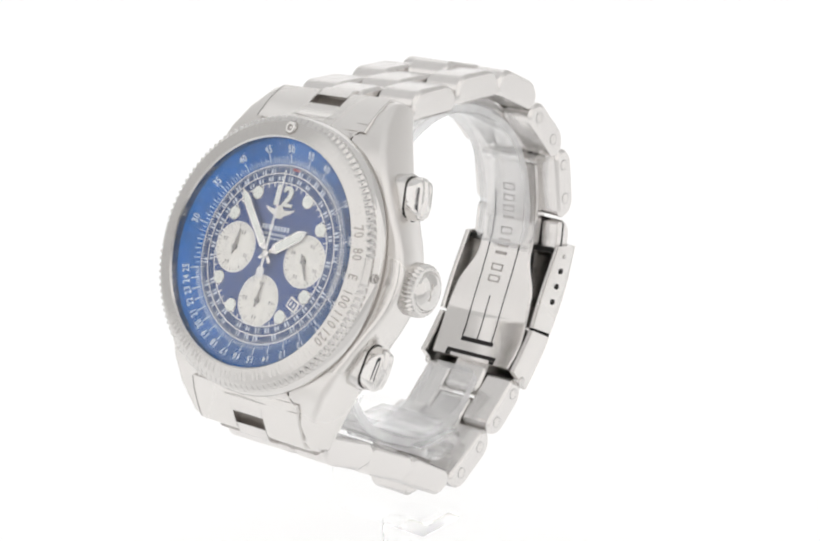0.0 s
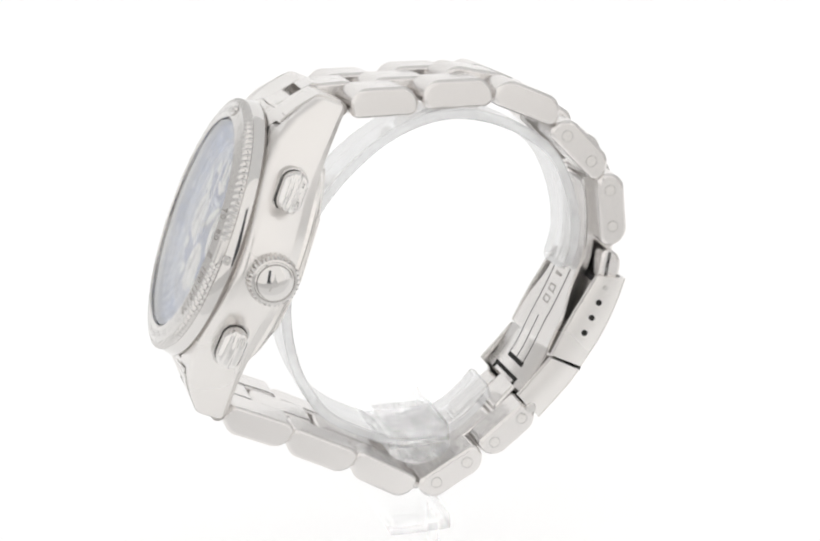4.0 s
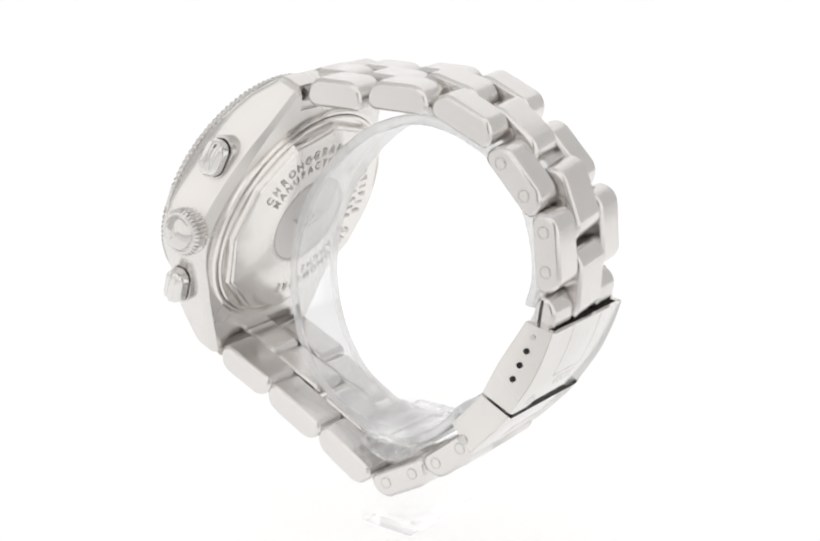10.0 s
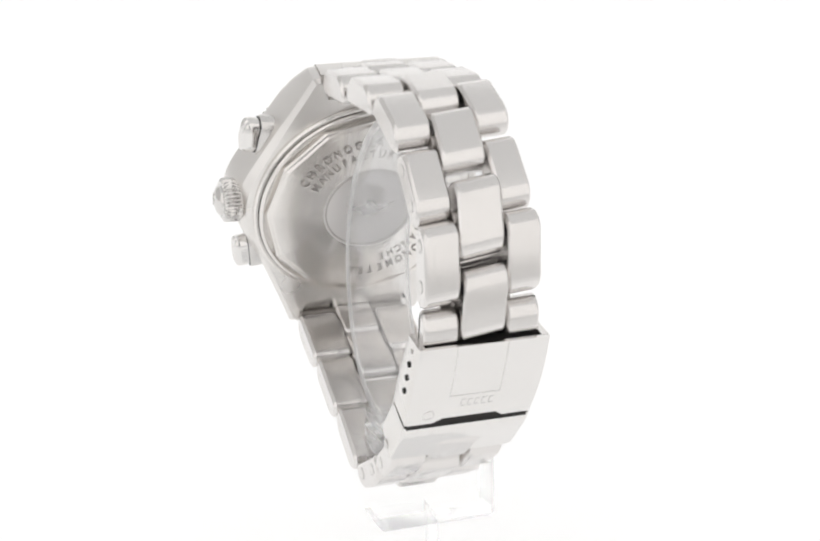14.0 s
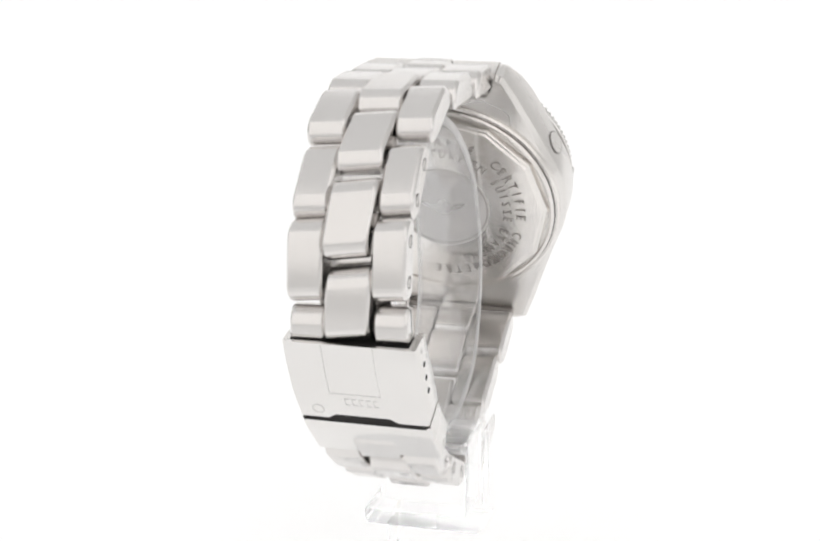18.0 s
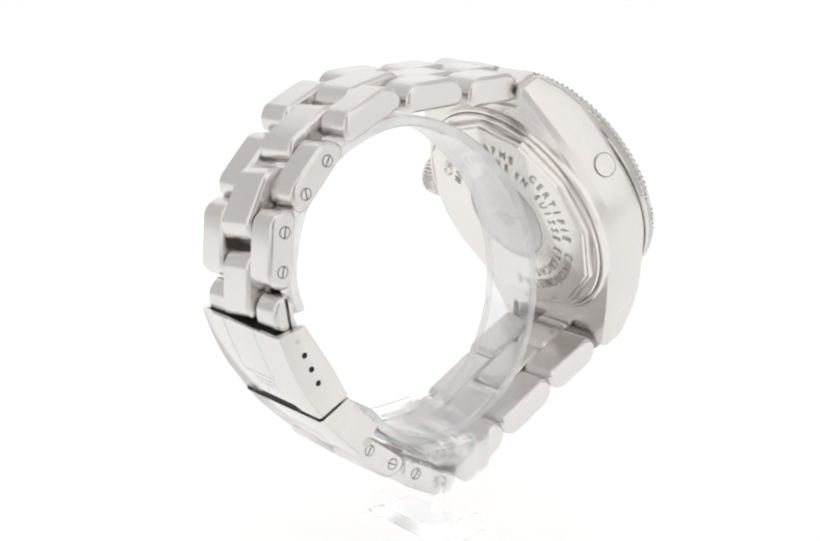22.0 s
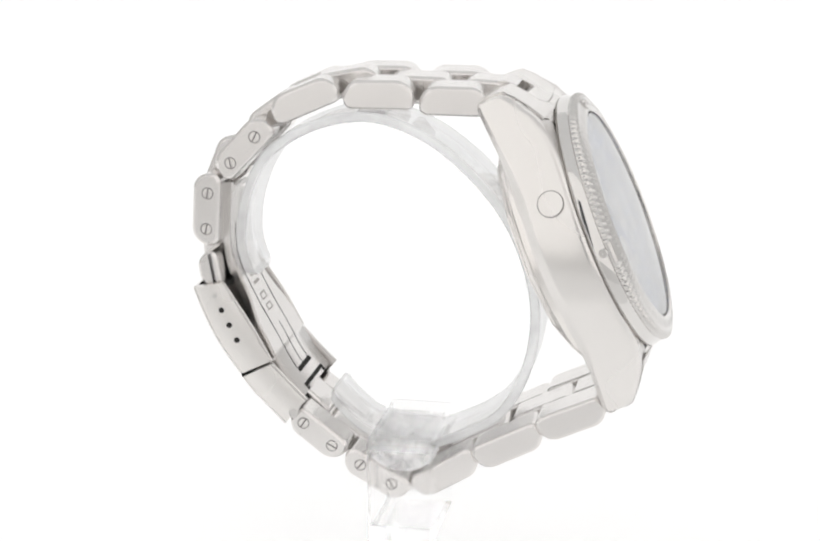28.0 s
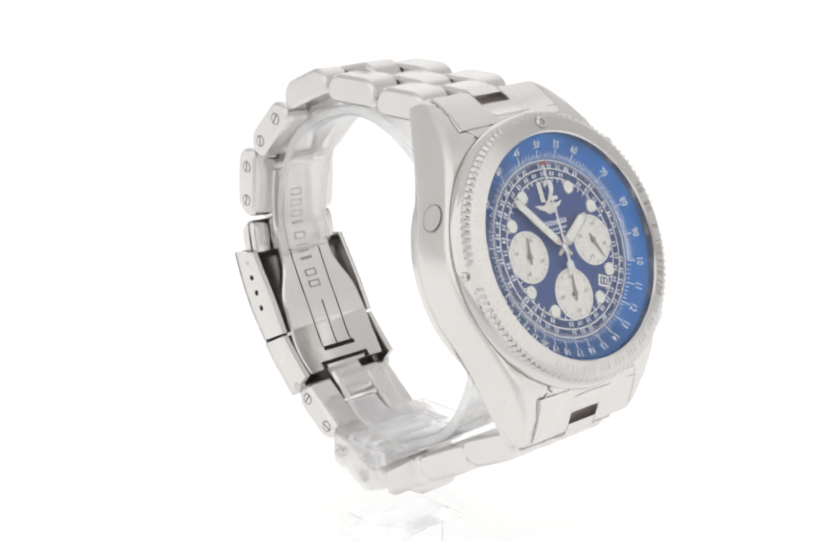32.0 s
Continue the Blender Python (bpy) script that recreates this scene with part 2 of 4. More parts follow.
# ---- case
def case_outline(grow=0.0):
    """A quarter of the case from the side towards the lug, mirrored: points (x, e) and the angle."""
    R, xl, el = 26.2 + grow, 15.5 + grow * 0.7, 32.0 + grow
    d = math.hypot(xl, el)
    # tangent from the lug corner to the circle
    phi = math.atan2(el, xl)
    ta = phi - math.acos(min(1, R / d))
    q = [(R * math.cos(ta * k / 10), R * math.sin(ta * k / 10)) for k in range(11)]
    tx, ty = q[-1]
    for k in range(1, 6):
        q.append((tx + (xl - tx) * k / 5, ty + (el - ty) * k / 5))
    # round the lug's tip, then back along its inner side to the gap that the end link fills
    q += [(xl - 0.25, el + 0.45), (xl - 0.8, el + 0.75), (13.6, el + 0.8), (13.35, el + 0.5), (13.33, 27.4), (12.6, 27.32), (11.0, 27.3), (9.0, 27.3), (6.0, 27.3), (2.5, 27.3)]
    return q


def lug_shift(e):
    """The lugs sit slightly to one side of the dial's axis."""
    return 0.35 * min(1.0, max(0.0, (abs(e) - 16.0) / 12.0))


def whole(q):
    """Mirrors a quarter outline to a closed ring."""
    a = q
    b = [(-x, e) for x, e in reversed(q)]
    c = [(-x, -e) for x, e in q[1:]]
    d = [(x, -e) for x, e in reversed(q)][:-1]
    return [(x + lug_shift(e), e) for x, e in a + b[:-1] + [(-q[0][0], 0.0)] + c + d]


def lug_drop(e):
    """How far the front of the case falls away towards the lugs."""
    t = max(0.0, abs(e) - 19.0)
    return -1.5 - 0.0345 * t * t


def case_top(x, e):
    """Height of the case's front: level under the bezel, falling to the lugs."""
    w = min(1.0, max(0.0, (math.hypot(x, e) - 25.8) / 2.4))
    return -1.5 + (lug_drop(e) + 1.5) * w


def seat(x, e):
    """The case's front, let in where the end links lie."""
    return case_top(x, e) - (0.5 if abs(x - lug_shift(e)) < 13.35 and abs(e) > 26.4 else 0.0)


def bump_r(x, e, most=3.6):
    """The crown side swells round the crown and the pushers, the far side a little."""
    if x < -15:
        return x - most * math.exp(-(e / 13.0) ** 2)
    if x > 15:
        return x + 0.09 * most * math.exp(-(e / 13.0) ** 2)
    return x


def build_case():
    bm = bmesh.new()
    base = whole(case_outline(0))
    tiny = whole(case_outline(-1.0))

    def circle(r):
        return [(r * x / math.hypot(x, e), r * e / math.hypot(x, e)) for x, e in base]
    rings = []
    rings.append([case_at(x, e, -1.5) for x, e in circle(19.0)])
    rings.append([case_at(x, e, -1.5) for x, e in circle(24.6)])
    small = whole(case_outline(-1.1))
    for f in (0.25, 0.5, 0.75):
        mid = [(a * (1 - f) + bump_r(x, e) * f, b * (1 - f) + e * f) for (a, b), (x, e) in zip(circle(24.6), small)]
        rings.append([case_at(x, e, seat(x, e)) for x, e in mid])
    # a soft shoulder from the front into the flank
    for grow, drop in ((-1.1, 0.0), (-0.62, 0.1), (-0.28, 0.36), (-0.07, 0.8), (0.0, 1.4)):
        rings.append([case_at(bump_r(x, e), e, seat(x, e) - drop) for x, e in whole(case_outline(grow))])
    first = len(rings) - 1
    rings.append([case_at(bump_r(x, e, 2.2), e, -9.9 - max(0, abs(e) - 16) * 0.16) for x, e in base])
    rings.append([case_at(bump_r(x, e, 2.1), e, -10.3 - max(0, abs(e) - 16) * 0.16) for x, e in whole(case_outline(-0.12))])
    rings.append([case_at(bump_r(x, e, 1.6), e, -12.2 - max(0, abs(e) - 20) * 0.13) for x, e in tiny])
    rings.append([case_at(x, e, -12.7) for x, e in circle(24.2)])
    rings.append([case_at(x, e, -12.7) for x, e in circle(19.0)])
    loft(bm, rings)
    ob = part("case", bm, M_SATIN, watch, "brushed steel case with long sloping lugs", angle=179)
    count = len(base)
    bend = []
    for i in range(count):
        a, b, c = base[i - 1], base[i], base[(i + 1) % count]
        t0, t1 = math.atan2(b[1] - a[1], b[0] - a[0]), math.atan2(c[1] - b[1], c[0] - b[0])
        bend.append(abs((t1 - t0 + math.pi) % (2 * math.pi) - math.pi))
    crisp = {0, 1, 5, first + 2, first + 3, first + 4}
    for e in ob.data.edges:
        k0, k1 = e.vertices[0] // count, e.vertices[1] // count
        if k0 == k1:
            e.use_edge_sharp = k0 in crisp
        elif min(k0, k1) >= 5 and bend[e.vertices[0] % count] > radians(32):
            e.use_edge_sharp = True
    return ob


case = build_case()

# round inlay on the flank opposite the crown
bm = bmesh.new()
PC, PS = math.cos(radians(23)), math.sin(radians(23))
lathe(bm, [(0.02, 26.62), (2.38, 26.60), (2.4, 25.6)], 36, lambda a, b, h: case_at(h * PC + (a - 1.26) * PS, -h * PS + (a - 1.26) * PC, -5.7 + b))
plug = part("flank_plug", bm, M_SATIN, case, "round steel plug set in the flank")
bm = bmesh.new()
lathe(bm, [(2.38, 26.57), (2.56, 26.57), (2.56, 25.6)], 36, lambda a, b, h: case_at(h * PC + (a - 1.26) * PS, -h * PS + (a - 1.26) * PC, -5.7 + b))
part("plug_joint", bm, M_ENGRAVE, plug, "fine dark joint round the plug")


# ---- bezel
def build_bezel():
    bm = bmesh.new()
    prof = [(21.4, 1.2), (21.4, 2.95), (21.7, 3.25), (24.45, 2.64), (24.55, 2.60), (24.75, 2.42), (25.3, 2.15), (25.62, 1.65), (25.64, 1.1), (25.4, 0.95), (25.75, 0.6), (26.15, -0.5), (26.25, -1.0), (26.1, -1.25), (23.6, -1.4)]

    def plain(t):
        """Two short stretches beside the set screws have no scallops."""
        return 0.0 if abs(abs(math.sin(t + 0.03)) - 1) < 0.004 else 1.0

    def wave(k, t):
        if k in (5, 6, 7, 8):
            return (0.17, 0.34, 0.16, 0.07)[k - 5] * math.cos(t * 120) * plain(t)
        return 0.0
    lathe(bm, prof, 720, case_at, wave=wave)
    ob = part("bezel", bm, M_BEZEL, watch, "steel rotating bezel with scalloped edge and engraved degrees", angle=30)
    ob.data.materials.append(M_WALL)
    for f in ob.data.polygons:
        f.material_index = 1 if f.index // 720 >= 8 else 0
    return ob


bezel = build_bezel()
bm = bmesh.new()
lathe(bm, [(24.0, -1.22), (26.18, -1.22), (26.1, -1.5), (24.0, -1.56)], 120, case_at)
part("bezel_joint", bm, M_WORN_SHADE, bezel, "dark joint between bezel and case")
BEZ_TURN = radians(1.9)


def bez_at(a, b, h):
    c, s = math.cos(BEZ_TURN), math.sin(BEZ_TURN)
    return dial_at(a * c + b * s, -a * s + b * c, h)


def bez_h(r):
    return 3.25 - 0.67 * (r - 21.7) / 3.05


def bez_top(a, b, h):
    """A point on the sloping front of the bezel, h above it."""
    return bez_at(a, b, bez_h(math.hypot(a, b)) + h)


# degrees that can be read, the others as plain bars
READ = {70: "70", 80: "80", 90: "E", 100: "100", 110: "110", 120: "120"}
for deg in range(10, 360, 10):
    a = radians(deg)
    bm = bmesh.new()
    if deg in READ:
        word = READ[deg]
        for k, ch in enumerate(word):
            off = (k - (len(word) - 1) / 2) * 1.2 / 23.15
            letter(bm, ch, 23.15 * math.sin(a + off), 23.15 * math.cos(a + off), 1.85, -(a + off), bez_top, 0.025, 0.8)
        part("degree_numeral", bm, M_WORN_SHADE, bezel, "engraved degree numeral")
    else:
        wide = 3 if deg >= 100 else 2
        for k in range(wide):
            off = (k - (wide - 1) / 2) * 1.05 / 23.15
            prism(bm, bar(23.15 * math.sin(a + off), 23.15 * math.cos(a + off), 0.5, 1.35, -(a + off)), bez_top, -0.1, 0.02)
        part("degree_numeral", bm, M_BEZEL, bezel, "worn engraved degree numeral as plain bars")
# pip at the top
bm = bmesh.new()
lathe(bm, [(0.01, 3.22), (0.62, 3.22), (0.66, 3.4), (1.0, 3.4), (1.12, 3.1), (1.12, 2.3)], 28, lambda a, b, h: bez_at(a, b + 23.4, h))
pip = part("bezel_pip", bm, M_POLISH, bezel, "small raised ring pip at the bezel's zero")
bm = bmesh.new()
lathe(bm, [(1.1, 0.03), (1.32, 0.03)], 28, lambda a, b, h: bez_top(a, b + 23.4, h))
lathe(bm, [(0.4, 0.2), (0.62, 0.2)], 28, lambda a, b, h: bez_at(a, b + 23.4, 3.22 + h))
part("pip_groove", bm, M_WORN_SHADE, pip, "dark groove round the pip")
# screws in the bezel's edge
for sgn in (1, -1):
    bm = bmesh.new()
    lathe(bm, [(0.02, 25.9), (0.3, 25.9), (0.32, 26.15), (0.75, 26.15), (0.9, 26.0), (0.9, 24.8)], 20, lambda a, b, h: case_at(sgn * h, a + 0.2, b + 0.3))
    part("bezel_screw", bm, M_BEZEL, bezel, "tiny round set screw in the bezel's edge")

# ---- crystal, flange and dial
bm = bmesh.new()
lathe(bm, [(21.37, 1.5), (21.37, 2.35), (21.0, 2.75), (14.0, 2.95), (7.0, 3.05), (0.02, 3.1)], 96, case_at, False)
lathe(bm, [(21.37, 1.5), (10.0, 1.5), (0.02, 1.5)], 96, case_at, False)
bmesh.ops.remove_doubles(bm, verts=bm.verts, dist=0.02 * U)
crystal = part("crystal", bm, M_GLASS, watch, "slightly domed clear sapphire crystal")
crystal.visible_shadow = False

bm = bmesh.new()
lathe(bm, [(21.38, 1.45), (21.2, 1.35), (16.95, -0.15), (16.9, -0.35), (21.3, -0.6)], 128, case_at)
flange = part("flange", bm, M_FLANGE, watch, "sloping bright blue inner flange with white scale")


def flange_h(r):
    return -0.15 + 1.5 * (r - 16.95) / 4.25 + 0.03


# a logarithmic scale runs round the flange
def rule_angle(v):
    return radians(-107.8 + 360 * math.log10(v / 25))


def flange_tick(bm, v, ln, w):
    a = rule_angle(v)
    rr = 17.1 + ln / 2
    bm.faces.new([bm.verts.new(dial_at(x, y, flange_h(math.hypot(x, y)))) for x, y in bar(rr * math.sin(a), rr * math.cos(a), w, ln, -a)])


NUMBERS = list(range(10, 26)) + [30, 35, 40, 45, 50, 55, 60, 70, 80, 90]
bm = bmesh.new()
for v in NUMBERS:
    flange_tick(bm, v, 1.75, 0.2)
for k in range(250):
    v = 10 + k * 0.2 if k < 75 else 25 + (k - 75) * 0.5
    if v < 99.8 and v not in NUMBERS:
        flange_tick(bm, v, 1.2 if abs(v - round(v)) < 0.01 else 0.75, 0.13)
part("flange_scale", bm, M_WHITE, flange, "fine white division of the slide rule")
for v in NUMBERS:
    bm = bmesh.new()
    for k, ch in enumerate(str(v)):
        a = rule_angle(v) + (k - 0.5) * 0.88 / 19.75
        x, y = 19.75 * math.sin(a), 19.75 * math.cos(a)
        letter(bm, ch, x, y, 1.3, -a, lambda p, q, h: dial_at(p, q, flange_h(math.hypot(p, q))), 0, 0.92)
    part("flange_numeral", bm, M_WHITE, flange, "small white slide rule numeral")

bm = bmesh.new()
lathe(bm, [(0.02, -0.3), (8.0, -0.3), (13.4, -0.3), (17.6, -0.3), (17.6, -0.9), (0.02, -0.9)], 96, case_at)
dial = part("dial", bm, M_DIAL, watch, "deep blue sunburst dial")


def ring_face(bm, r0, r1, h, count=120):
    a = [bm.verts.new(dial_at(r0 * math.sin(2 * math.pi * i / count), r0 * math.cos(2 * math.pi * i / count), h)) for i in range(count)]
    b = [bm.verts.new(dial_at(r1 * math.sin(2 * math.pi * i / count), r1 * math.cos(2 * math.pi * i / count), h)) for i in range(count)]
    for i in range(count):
        j = (i + 1) % count
        bm.faces.new((a[i], a[j], b[j], b[i]))


bm = bmesh.new()
ring_face(bm, 13.5, 16.95, -0.26)
part("scale_ring", bm, M_RING, dial, "dark blue slide rule ring")
bm = bmesh.new()
for r in (13.5, 15.2, 16.85):
    ring_face(bm, r - 0.13, r + 0.13, -0.22)
for k in range(200):
    a = 2 * math.pi * k / 200
    ln = 0.5 if k % 5 else 0.8
    rr = 16.75 - ln / 2
    prism(bm, bar(rr * math.sin(a), rr * math.cos(a), 0.12, ln, -a), dial_at, -0.25, -0.22)
for k in range(240):
    a = 2 * math.pi * k / 240
    if k % 4 == 0:
        rr, w, ln = 13.1, 0.2, 0.8
    else:
        continue
    prism(bm, bar(rr * math.sin(a), rr * math.cos(a), w, ln, -a), dial_at, -0.28, -0.22)
part("scale_ticks", bm, M_WHITE, dial, "pale printed rings and ticks")
bm = bmesh.new()
random.seed(4)
for rr, count, sz in ((15.75, 44, 0.95), (14.3, 38, 1.0)):
    for k in range(count):
        if random.random() < 0.12:
            continue
        a = 2 * math.pi * (k + 0.3) / count
        for d in (-0.33, 0.33):
            aa = a + d / rr
            prism(bm, bar(rr * math.sin(aa), rr * math.cos(aa), random.uniform(0.26, 0.46), sz * random.uniform(0.7, 1.0), -aa), dial_at, -0.25, -0.215)
part("scale_numerals", bm, M_PALE, dial, "small pale numerals too fine to read")
for a0, a1 in ((3, 9),):
    bm = bmesh.new()
    rr = 16.2
    k = 6
    pts = [((rr + w) * math.sin(radians(a0 + (a1 - a0) * f / k)), (rr + w) * math.cos(radians(a0 + (a1 - a0) * f / k))) for w, fs in ((-0.22, range(k + 1)), (0.22, range(k, -1, -1))) for f in fs]
    prism(bm, pts, dial_at, -0.25, -0.205)
    part("red_mark", bm, M_RED, dial, "red mark on the scale")

for hour in (1, 2, 4, 5, 7, 8, 10, 11):
    a = radians(hour * 30)
    cx, cy = 12.65 * math.sin(a) * 0.985, 12.65 * math.cos(a) * 0.985
    bm = bmesh.new()
    prism(bm, disc(cx, cy, 1.36, 24), dial_at, -0.3, 0.0, 0.12)
    mk = part("hour_marker", bm, M_POLISH, dial, "round applied hour marker")
    bm = bmesh.new()
    prism(bm, disc(cx, cy, 1.2, 24), dial_at, -0.1, 0.06, 0.08)
    part("lume", bm, M_LUME, mk)

for k, ch in enumerate("12"):
    cx = -1.25 + 2.5 * k
    # an offset glyph paints the numeral's shadow, in red under the 1
    bm = bmesh.new()
    letter(bm, ch, cx + 0.35, 10.95, 3.9, 0, dial_at, -0.17, 0.95)
    part("numeral_shadow", bm, M_SHADOW if k else M_RED, dial)
    bm = bmesh.new()
    for d in (-0.2, 0.0, 0.2):
        letter(bm, ch, cx + d, 11.1, 3.9, 0, dial_at, -0.04 + 0.01 * d, 0.92)
    made = bmesh.ops.extrude_face_region(bm, geom=bm.faces[:])
    for v in made["geom"]:
        if isinstance(v, bmesh.types.BMVert):
            v.co -= EN * 0.12 * U
    part("numeral", bm, M_LUME, dial, "applied pale hour numeral")

for (cx, cy, turn, ticks) in ((-8.65, 0.0, 8, 12), (8.65, 0.0, 155, 12), (0.0, -8.75, 8, 12)):
    bm = bmesh.new()
    lathe(bm, [(0.02, -0.24), (1.6, -0.25), (3.2, -0.24), (4.7, -0.2), (4.9, -0.3)], 48, lambda a, b, h: dial_at(a + cx, b + cy, h))
    sub = part("subdial", bm, M_CREAM, dial, "round silvered chronograph subdial")
    bm = bmesh.new()
    for k in range(ticks * 3):
        a = 2 * math.pi * k / (ticks * 3)
        ln = 0.7 if k % 3 == 0 else 0.3
        rr = 4.55 - ln / 2
        prism(bm, bar(cx + rr * math.sin(a), cy + rr * math.cos(a), 0.1, ln, -a), dial_at, -0.24, -0.17)
    for k in range(4):
        a = math.pi / 2 * k + (0.4 if cx else 0)
        for d in (-0.3, 0.3):
            prism(bm, bar(cx + 3.2 * math.sin(a) + d, cy + 3.2 * math.cos(a), 0.2, 0.7), dial_at, -0.24, -0.17)
    part("subdial_scale", bm, M_GREYINK, sub)
    a = radians(turn)
    bm = bmesh.new()
    s, c = math.sin(a), math.cos(a)
    pts = [(-0.16, -1.4), (0.16, -1.4), (0.3, 0.0), (0.09, 3.6), (-0.09, 3.6), (-0.3, 0.0)]
    prism(bm, [(cx + x * c + y * s, cy - x * s + y * c) for x, y in pts], dial_at, 0.05, 0.17)
    prism(bm, disc(cx, cy, 0.55, 14), dial_at, -0.1, 0.24, 0.05)
    part("subdial_hand", bm, M_GREYINK, sub, "thin grey subdial hand")

# winged emblem, name and lines as plain shapes
bm = bmesh.new()
wing = [(-3.6, 8.75), (-2.6, 7.9), (-1.2, 7.35), (-0.7, 6.75), (0.7, 6.75), (1.2, 7.35), (2.6, 7.9), (3.6, 8.75), (1.6, 8.45), (0.7, 8.6), (0.45, 9.2), (-0.45, 9.2), (-0.7, 8.6), (-1.6, 8.45)]
prism(bm, wing, dial_at, -0.3, -0.05, 0.05)
part("emblem", bm, M_CREAM, dial, "pale winged emblem as a plain shape")
bm = bmesh.new()
for y, w, h in ((4.95, 7.0, 0.95), (3.75, 6.2, 0.5), (2.9, 5.0, 0.42)):
    n = int(w / 0.75)
    for k in range(n):
        prism(bm, bar(-w / 2 + (k + 0.5) * w / n, y, w / n * 0.66, h), dial_at, -0.28, -0.21)
part("name_bars", bm, M_PALE, dial, "pale printed lines as plain bars")

# date window
bm = bmesh.new()
prism(bm, bar(8.5, -8.05, 2.6, 2.2, radians(-22)), dial_at, -0.3, -0.16, 0.05)
dw = part("date_frame", bm, M_CREAM, dial, "white frame of the date window")
bm = bmesh.new()
prism(bm, bar(8.5, -8.05, 1.9, 1.5, radians(-22)), dial_at, -0.2, -0.13)
part("date_disc", bm, M_DIAL, dw)
bm = bmesh.new()
for d in (-0.4, 0.4):
    prism(bm, bar(8.5 + d, -8.05 - d * 0.4, 0.4, 0.95, radians(-22)), dial_at, -0.18, -0.10)
part("date_figures", bm, M_WHITE, dw)


def hand(name, turn, outline, h, material, label, lume=None):
    a = radians(turn)
    s, c = math.sin(a), math.cos(a)

    def at(x, y):
        return (x * c + y * s, -x * s + y * c)
    bm = bmesh.new()
    prism(bm, [at(x, y) for x, y in outline], dial_at, h, h + 0.16, 0.05)
    ob = part(name, bm, material, dial, label)
    if lume:
        bm = bmesh.new()
        prism(bm, [at(x, y) for x, y in lume], dial_at, h + 0.14, h + 0.2)
        part("lume", bm, M_LUME, ob)


hand("hour_hand", 56.8, [(-0.35, -2.0), (0.35, -2.0), (0.45, 1.2), (1.05, 1.9), (1.05, 8.2), (0, 9.9), (-1.05, 8.2), (-1.05, 1.9), (-0.45, 1.2)], 0.35, M_POLISH, "broad hour hand with pale inlay",
     [(-0.75, 2.2), (0.75, 2.2), (0.75, 8.0), (0, 9.2), (-0.75, 8.0)])
hand("minute_hand", -40.5, [(-0.35, -2.2), (0.35, -2.2), (0.4, 1.2), (0.85, 2.0), (0.85, 13.0), (0, 14.6), (-0.85, 13.0), (-0.85, 2.0), (-0.4, 1.2)], 0.6, M_POLISH, "long minute hand with pale inlay",
     [(-0.6, 2.3), (0.6, 2.3), (0.6, 12.8), (0, 14.0), (-0.6, 12.8)])
hand("seconds_hand", 1.0, [(-0.2, -4.6), (-0.85, -4.4), (-0.85, -2.9), (-0.25, -2.6), (-0.16, 15.8), (0.16, 15.8), (0.25, -2.6), (0.85, -2.9), (0.85, -4.4), (0.2, -4.6)], 0.9, M_WHITE, "thin white chronograph seconds hand")
bm = bmesh.new()
lathe(bm, [(0.02, 1.25), (0.5, 1.22), (0.8, 1.0), (0.8, -0.3)], 20, dial_at)
part("hand_hub", bm, M_POLISH, dial)


# ---- crown and pushers
def side_at(e0, n0, out):
    return lambda a, b, h: case_at(-h - out, e0 + a, n0 + b)


bm = bmesh.new()
lathe(bm, [(0.02, 32.5), (1.5, 32.38), (2.6, 32.0), (3.25, 31.5), (3.4, 31.0), (3.65, 30.85), (3.8, 31.0), (4.25, 30.95), (4.6, 30.4), (4.6, 27.4), (4.2, 26.9), (3.4, 26.8), (3.2, 25.0)], 192, side_at(0.2, -8.0, 0.5),
      wave=lambda k, t: 0.26 * math.cos(t * 32) if k in (8, 9) else 0.0)
crown = part("crown", bm, M_WALL, watch, "polished screw-down crown with a knurled rim")
bm = bmesh.new()
pts = [(0.8 * x, 0.8 * y) for x, y in [(-2.0, 1.0), (-0.8, 0.35), (-0.35, -0.6), (0.35, -0.6), (0.8, 0.35), (2.0, 1.0), (0.7, 0.8), (0.3, 1.2), (-0.3, 1.2), (-0.7, 0.8)]]
prism(bm, pts, lambda a, b, h: case_at(-h - 0.5, 0.2 + a, -8.0 + b), 31.8, 32.62, 0.06)
part("crown_emblem", bm, M_BEZEL, crown, "small raised emblem as a plain shape")


def stadium(a, r, k=14):
    out = []
    for s0 in (1, -1):
        for i in range(k + 1):
            t = -math.pi / 2 + math.pi * i / k
            out.append((s0 * (a + r * math.cos(t)) if s0 > 0 else -a - r * math.cos(t), r * math.sin(t) * s0))
    return out


